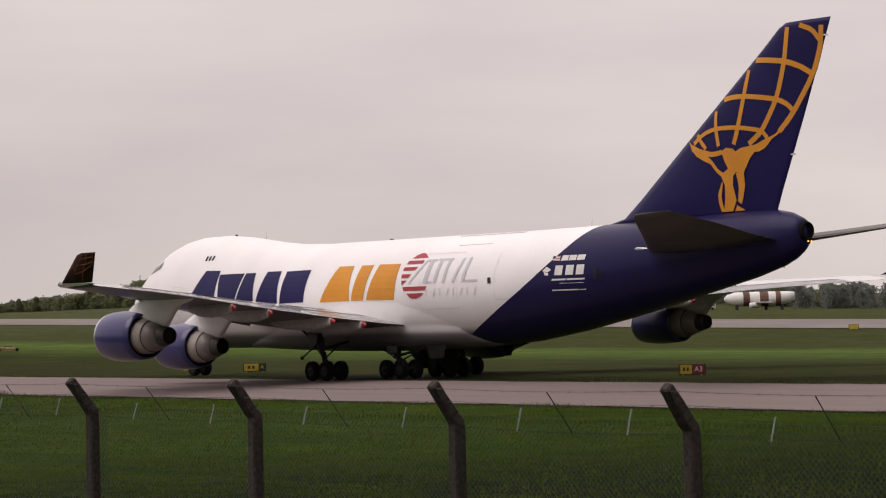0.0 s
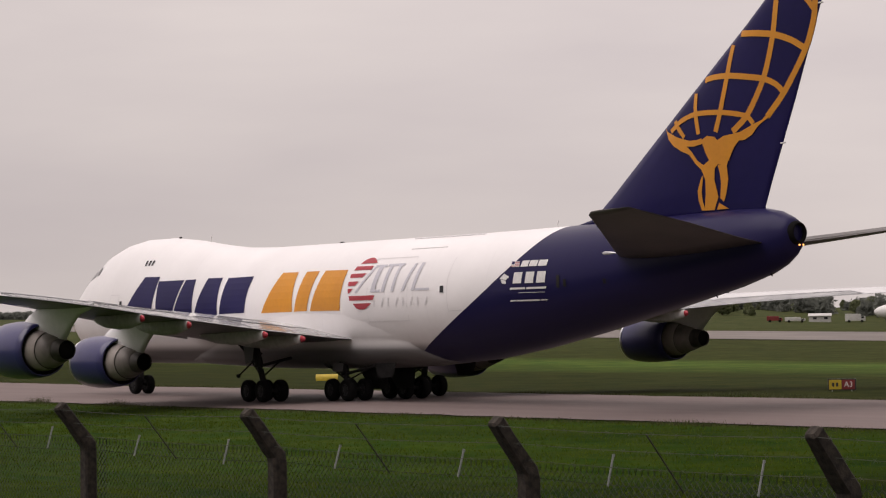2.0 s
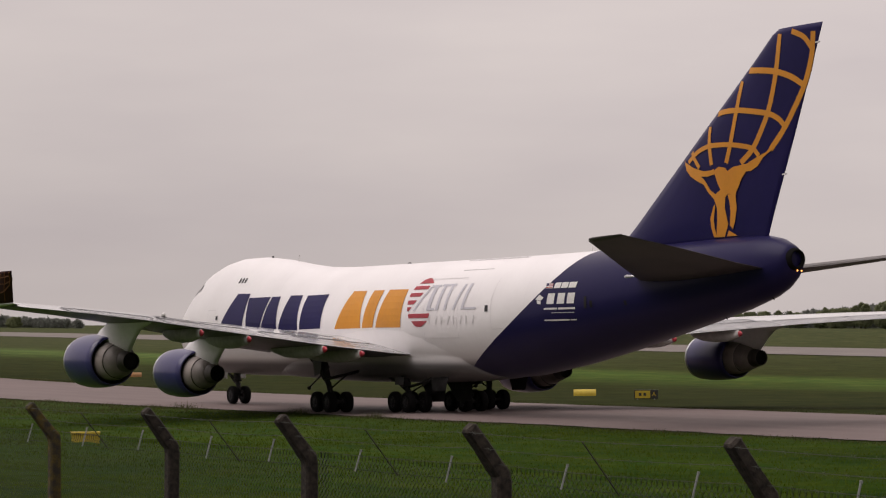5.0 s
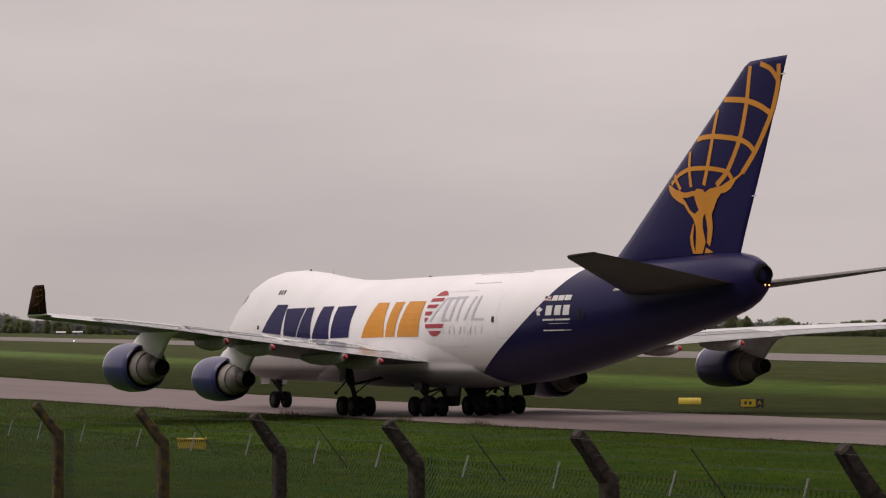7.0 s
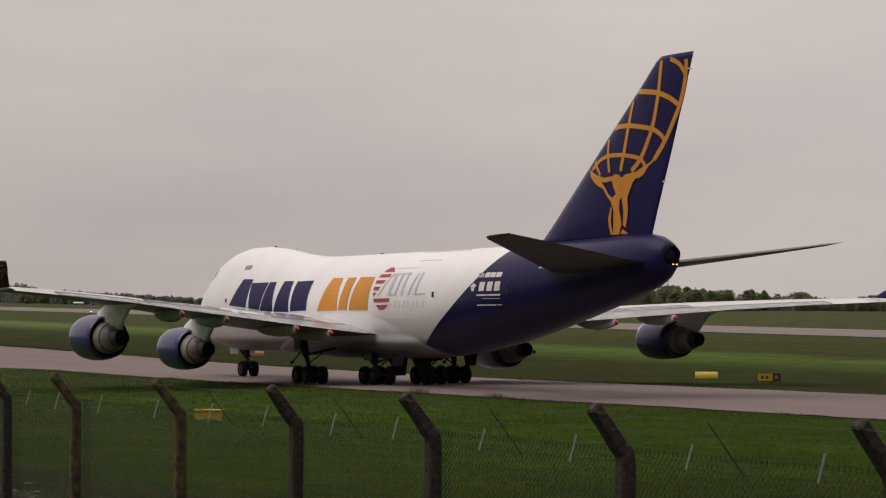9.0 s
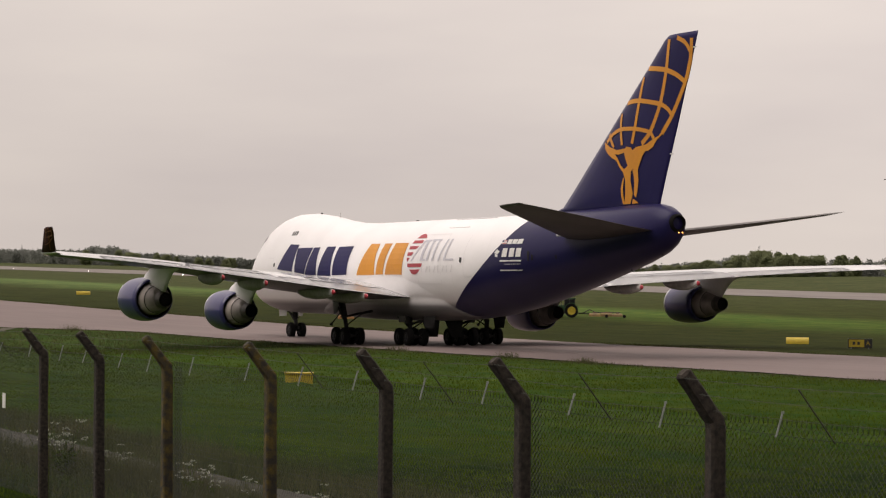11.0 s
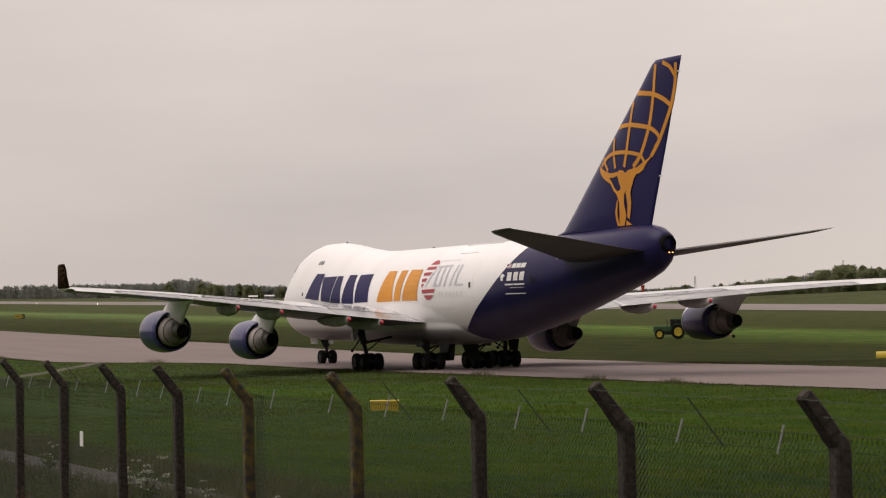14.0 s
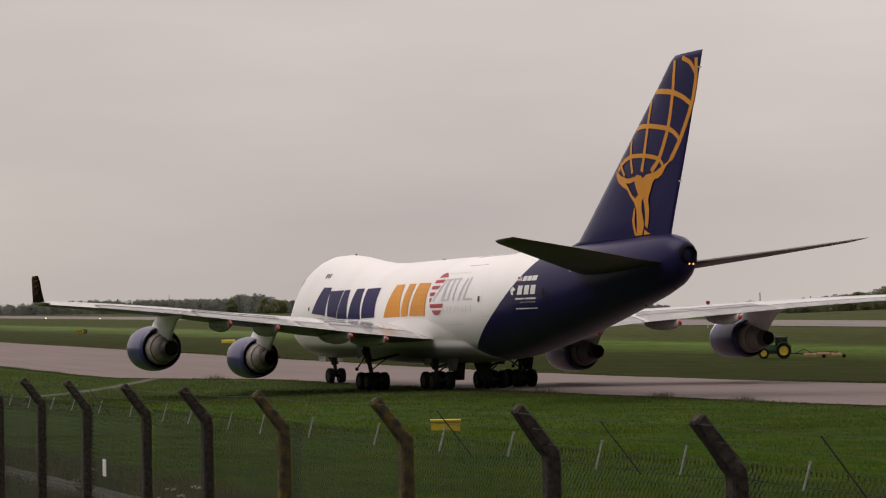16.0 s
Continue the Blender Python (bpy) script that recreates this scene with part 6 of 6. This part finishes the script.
def build_grass():
    rs = np.random.RandomState(8)

    def field(n, a0, a1, q0, q1, h0, h1, w):
        s = np.stack([rs.uniform(a0, a1, n), rs.uniform(q0, q1, n), rs.uniform(h0, h1, n), np.full(n, w)], 1)
        keep = np.ones(n, bool)
        for i in range(n):
            k = noise.noise(Vector((s[i, 0] * 0.25, s[i, 1] * 0.6, 1.0))) + noise.noise(Vector((s[i, 0] * 1.1, s[i, 1] * 1.1, 5.0)))
            s[i, 2] *= max(0.25, 1.0 + 0.7 * k)
            if s[i, 1] < 13.0 and s[i, 1] > 11.8:
                keep[i] = rs.uniform() < 0.4
        return s[keep]
    blades("grass", np.concatenate([field(90000, 14, 80, 12.8, 24, 0.015, 0.055, 0.012), field(30000, 2, 60, 5.5, 12, 0.03, 0.10, 0.007), field(16000, 14, 110, 24, 40, 0.012, 0.035, 0.022)]), "rough green airfield grass", BLADES, 1)
    blades("rough_grass", np.concatenate([field(50000, 18, 90, 24, 61.2, 0.03, 0.10, 0.018), field(26000, 80, 140, 24, 61.2, 0.04, 0.12, 0.024)]), "rough mottled green grass before the taxiway", TUFTS, 6)
    edge = []
    for q, h in ((61.9, 0.2), (87.4, 0.26)):
        n = 15000
        al = rs.uniform(20, 330, n)
        hh = np.array([h * max(0.15, 0.75 + 1.1 * noise.noise(Vector((a * 0.16, q, 0)))) for a in al])
        off = np.array([-10.5 * ease((a - 188) / 22.0) for a in al]) if q < 70 else 0
        edge.append(np.stack([al, q + off + rs.normal(0, 0.5, n) + (0.6 if q > 70 else -0.6), hh * rs.uniform(0.5, 1.1, n), np.full(n, 0.02)], 1))
    rough = field(34000, 128, 240, 24, 61, 0.05, 0.17, 0.03)      # longer yellowing grass at the far end
    rough = rough[(rough[:, 1] < 60.5 - 11.5 * np.clip((rough[:, 0] - 186.0) / 20.0, 0.0, 1.0)) & (np.abs(rough[:, 1] - 52.3 - 0.415 * (rough[:, 0] - 198.0)) > 1.1)]
    # ragged tussocks by the pavement
    spots = [(136.3, 61.8, 0.5, 1.2), (194.8, 57.5, 0.6, 1.4), (120.6, 61.9, 0.45, 1.0), (111.3, 61.8, 0.4, 0.9)]
    for a, q, h, w in spots:
        n = 170
        edge.append(np.stack([a + rs.normal(0, w * 0.5, n), q + rs.normal(0, w * 0.3, n), h * rs.uniform(0.4, 1.1, n), np.full(n, 0.012)], 1))
    blades("tall_grass", np.concatenate(edge + [field(13000, 20, 75, 9.2, 11.75, 0.12, 0.36, 0.007), field(14000, 22, 70, 11.0, 12.1, 0.08, 0.26, 0.006), field(9000, 30, 42, 10.8, 11.9, 0.15, 0.42, 0.006), field(26000, 18, 90, 13.0, 15.0, 0.12, 0.34, 0.008), rough]), "taller dry grass along the pavement edges and fence foot", TALL_GRASS, 2)


build_grass()


def weed(seed):
    """Cow parsley: thin stems with flat heads of tiny white flowers."""
    r = random.Random(seed)
    w = thing("cow_parsley", "white-flowered cow parsley growing by the gravel path", "weed", group="cow parsley by the path")
    bm, fl = bmesh.new(), bmesh.new()
    for i in range(7):
        a, rad = r.uniform(0, 6.28), r.uniform(0.05, 0.35)
        top = Vector((rad * math.cos(a), rad * math.sin(a), r.uniform(0.35, 0.8)))
        rod(bm, (0, 0, 0), top, 0.006, 0.004, 4)
        for j in range(5):
            rod(bm, Vector((0, 0, 0)).lerp(top, r.uniform(0.1, 0.6)), Vector((r.uniform(-0.3, 0.3), r.uniform(-0.3, 0.3), r.uniform(0.1, 0.4))), 0.02, 0.003, 3)
        for j in range(9):
            c = top + Vector((r.gauss(0, 0.045), r.gauss(0, 0.045), r.gauss(0, 0.012)))
            bmesh.ops.create_icosphere(fl, subdivisions=1, radius=r.uniform(0.010, 0.017), matrix=Matrix.Translation(c))
    part("stem", bm, BLADES, w)
    part("blossom", fl, BLOSSOM, w)
    return w


def build_weeds():
    kinds = [weed(i) for i in range(3)]
    r = random.Random(21)
    # along, across, size
    spots = [(36.9, 10.8, 1.15), (37.4, 10.9, 1.0), (36.6, 11.4, 0.6), (35.8, 11.4, 0.62), (32.1, 11.35, 0.75), (31.5, 11.45, 0.7), (31.8, 11.15, 0.62), (31.2, 11.3, 0.7), (33.6, 11.2, 0.45), (39.3, 11.1, 0.8), (48.6, 12.1, 0.8), (44.5, 10.9, 0.5),
             (34.4, 10.6, 0.4), (30.4, 11.5, 0.6), (29.6, 11.0, 0.6), (28.4, 11.7, 0.55), (27.2, 11.4, 0.6), (41.3, 11.0, 0.45)]
    for i, (al, q, k) in enumerate(spots):
        m = Matrix.LocRotScale(on_ground(al, q, -0.02), Euler((0, 0, r.uniform(0, 6))), (k, k, k))
        if i < 3:
            kinds[i].matrix_basis = m
        else:
            copy_thing(kinds[i % 3], m)


build_weeds()


def dock(seed):
    """Dock gone to seed: broad low leaves and rusty red spikes."""
    r = random.Random(seed + 70)
    d = thing("dock_plant", "rusty red dock plant gone to seed at the fence foot", "weed", group="dock plants by the fence")
    for i in range(6):
        a, lean = r.uniform(0, 6.28), r.uniform(0.05, 0.22)
        top = Vector((lean * math.cos(a), lean * math.sin(a), r.uniform(0.35, 0.6)))
        bm = rod(bmesh.new(), (0, 0, -0.03), top, 0.006, 0.003, 4)
        for j in range(26):
            c = top * r.uniform(0.45, 1.0) + Vector((r.gauss(0, 0.014), r.gauss(0, 0.014), 0))
            e = Vector((r.uniform(-1, 1), r.uniform(-1, 1), r.uniform(-1, 1))).normalized() * 0.016
            f = e.cross(Vector((r.uniform(-1, 1), r.uniform(-1, 1), 1))).normalized() * 0.014
            bm.faces.new([bm.verts.new(c + e), bm.verts.new(c + f), bm.verts.new(c - e), bm.verts.new(c - f)])
        part("seed_spike", bm, DOCK_RED, d, "rusty red seed spike")
    for i in range(7):
        a, w, h = r.uniform(0, 6.28), r.uniform(0.03, 0.05), r.uniform(0.12, 0.24)
        u, v = Vector((math.cos(a), math.sin(a), 0)), Vector((-math.sin(a), math.cos(a), 0))
        bm = bmesh.new()
        bm.faces.new([bm.verts.new(p) for p in (Vector((0, 0, 0)), u * 0.10 + v * w + Vector((0, 0, h)), u * 0.24 + Vector((0, 0, h * 0.9)), u * 0.10 - v * w + Vector((0, 0, h)))])
        part("leaf", bm, BLADES, d)
    return d


def build_docks():
    kinds = [dock(0), dock(1)]
    r = random.Random(5)
    for i, (al, q) in enumerate(((40.6, 8.75), (40.1, 8.6), (39.4, 8.7), (41.3, 8.8), (38.6, 8.55), (39.0, 8.85), (36.6, 8.7), (42.2, 8.7))):
        k = r.uniform(0.8, 1.15)
        m = Matrix.LocRotScale(on_ground(al, q, -0.01), Euler((0, 0, r.uniform(0, 6))), (k, k, k))
        if i < 2:
            kinds[i].matrix_basis = m
        else:
            copy_thing(kinds[i % 2], m)


build_docks()


# ---------- a bird ----------
def build_bird():
    b = thing("bird", "small dark bird flying across the sky", "bird", pose(-4, 109, 14))
    b.scale = (0.5, 0.5, 0.5)
    # it flies towards minus x
    bm = bmesh.new()
    lathe(bm, [(-0.17, 0.006), (-0.13, 0.022), (-0.03, 0.03), (0.08, 0.02), (0.18, 0.008)], Matrix.Rotation(radians(90), 4, "Y"), 10)
    part("body", bm, RUST, b, smooth=True)
    wings = []
    for k in (1, -1):
        bm = bmesh.new()
        vs = [bm.verts.new(p) for p in ((-0.07, 0, 0), (0.07, 0, 0), (0.07, k * 0.13, 0.02), (0.06, k * 0.26, 0.0), (0.0, k * 0.15, 0.02))]
        bm.faces.new(vs)
        bmesh.ops.solidify(bm, geom=bm.faces[:], thickness=0.008)
        w = part("wing", bm, RUST, b)
        w.location = (0, k * 0.015, 0.015)
        wings.append((w, k))
    bm = bmesh.new()
    bm.faces.new([bm.verts.new(p) for p in ((0.14, -0.016, 0), (0.14, 0.016, 0), (0.28, 0.04, 0), (0.28, -0.04, 0))])
    bmesh.ops.solidify(bm, geom=bm.faces[:], thickness=0.006)
    part("tail", bm, RUST, b)
    return b, wings


bird, bird_wings = build_bird()


# ---------- what moves ----------
def motions():
    walk(jet, [(t, pose(x, y, 0.05, 0, 0, -h)) for t, x, y, h in JET_ROWS])
    # the tractor waits on the cut strip, then pulls slowly across
    track = [(t, on_ground(al, q)) for t, al, q in ((0.0, 250.5, 137.2), (6.0, 250.5, 137.2), (12.5, 250.5, 137.2), (14.0, 241.6, 135.2), (14.5, 236.0, 133.4), (15.0, 232.8, 132.6), (15.5, 229.0, 131.6), (16.0, 226.0, 131.2))]
    walk(tractor, [(t, pose(p.x, p.y, p.z, 0, 0, TRACTOR_TURN) @ pose(-0.88, 0, 0)) for t, p in track])
    walk(mower, [(t, pose(p.x, p.y, p.z, 0, 0, TRACTOR_TURN) @ pose(3.75, 0.3, 0)) for t, p in track])
    walk(bird, [(0.0, pose(150, 150, 20)), (8.0, pose(58, 125, 11)), (11.5, pose(14.5, 112, 9.5)), (12.5, pose(2.7, 109.4, 14.2)), (13.0, pose(-6.0, 111.9, 17.7)), (14.0, pose(-22, 106, 24)), (16.0, pose(-48, 98, 27))])
    for w, k in bird_wings:
        walk(w, [(i * 0.08, pose(0, k * 0.015, 0.015, k * (30 if i % 2 else -18))) for i in range(201)])
    rows = [i * 0.125 for i in range(129)]
    for w in WHEELS:
        c = w.location.copy()
        walk(w, [(t, pose(c.x, c.y, c.z, -math.degrees((5.5 * t - 0.02 * t * t) / 0.62))) for t in rows])


motions()
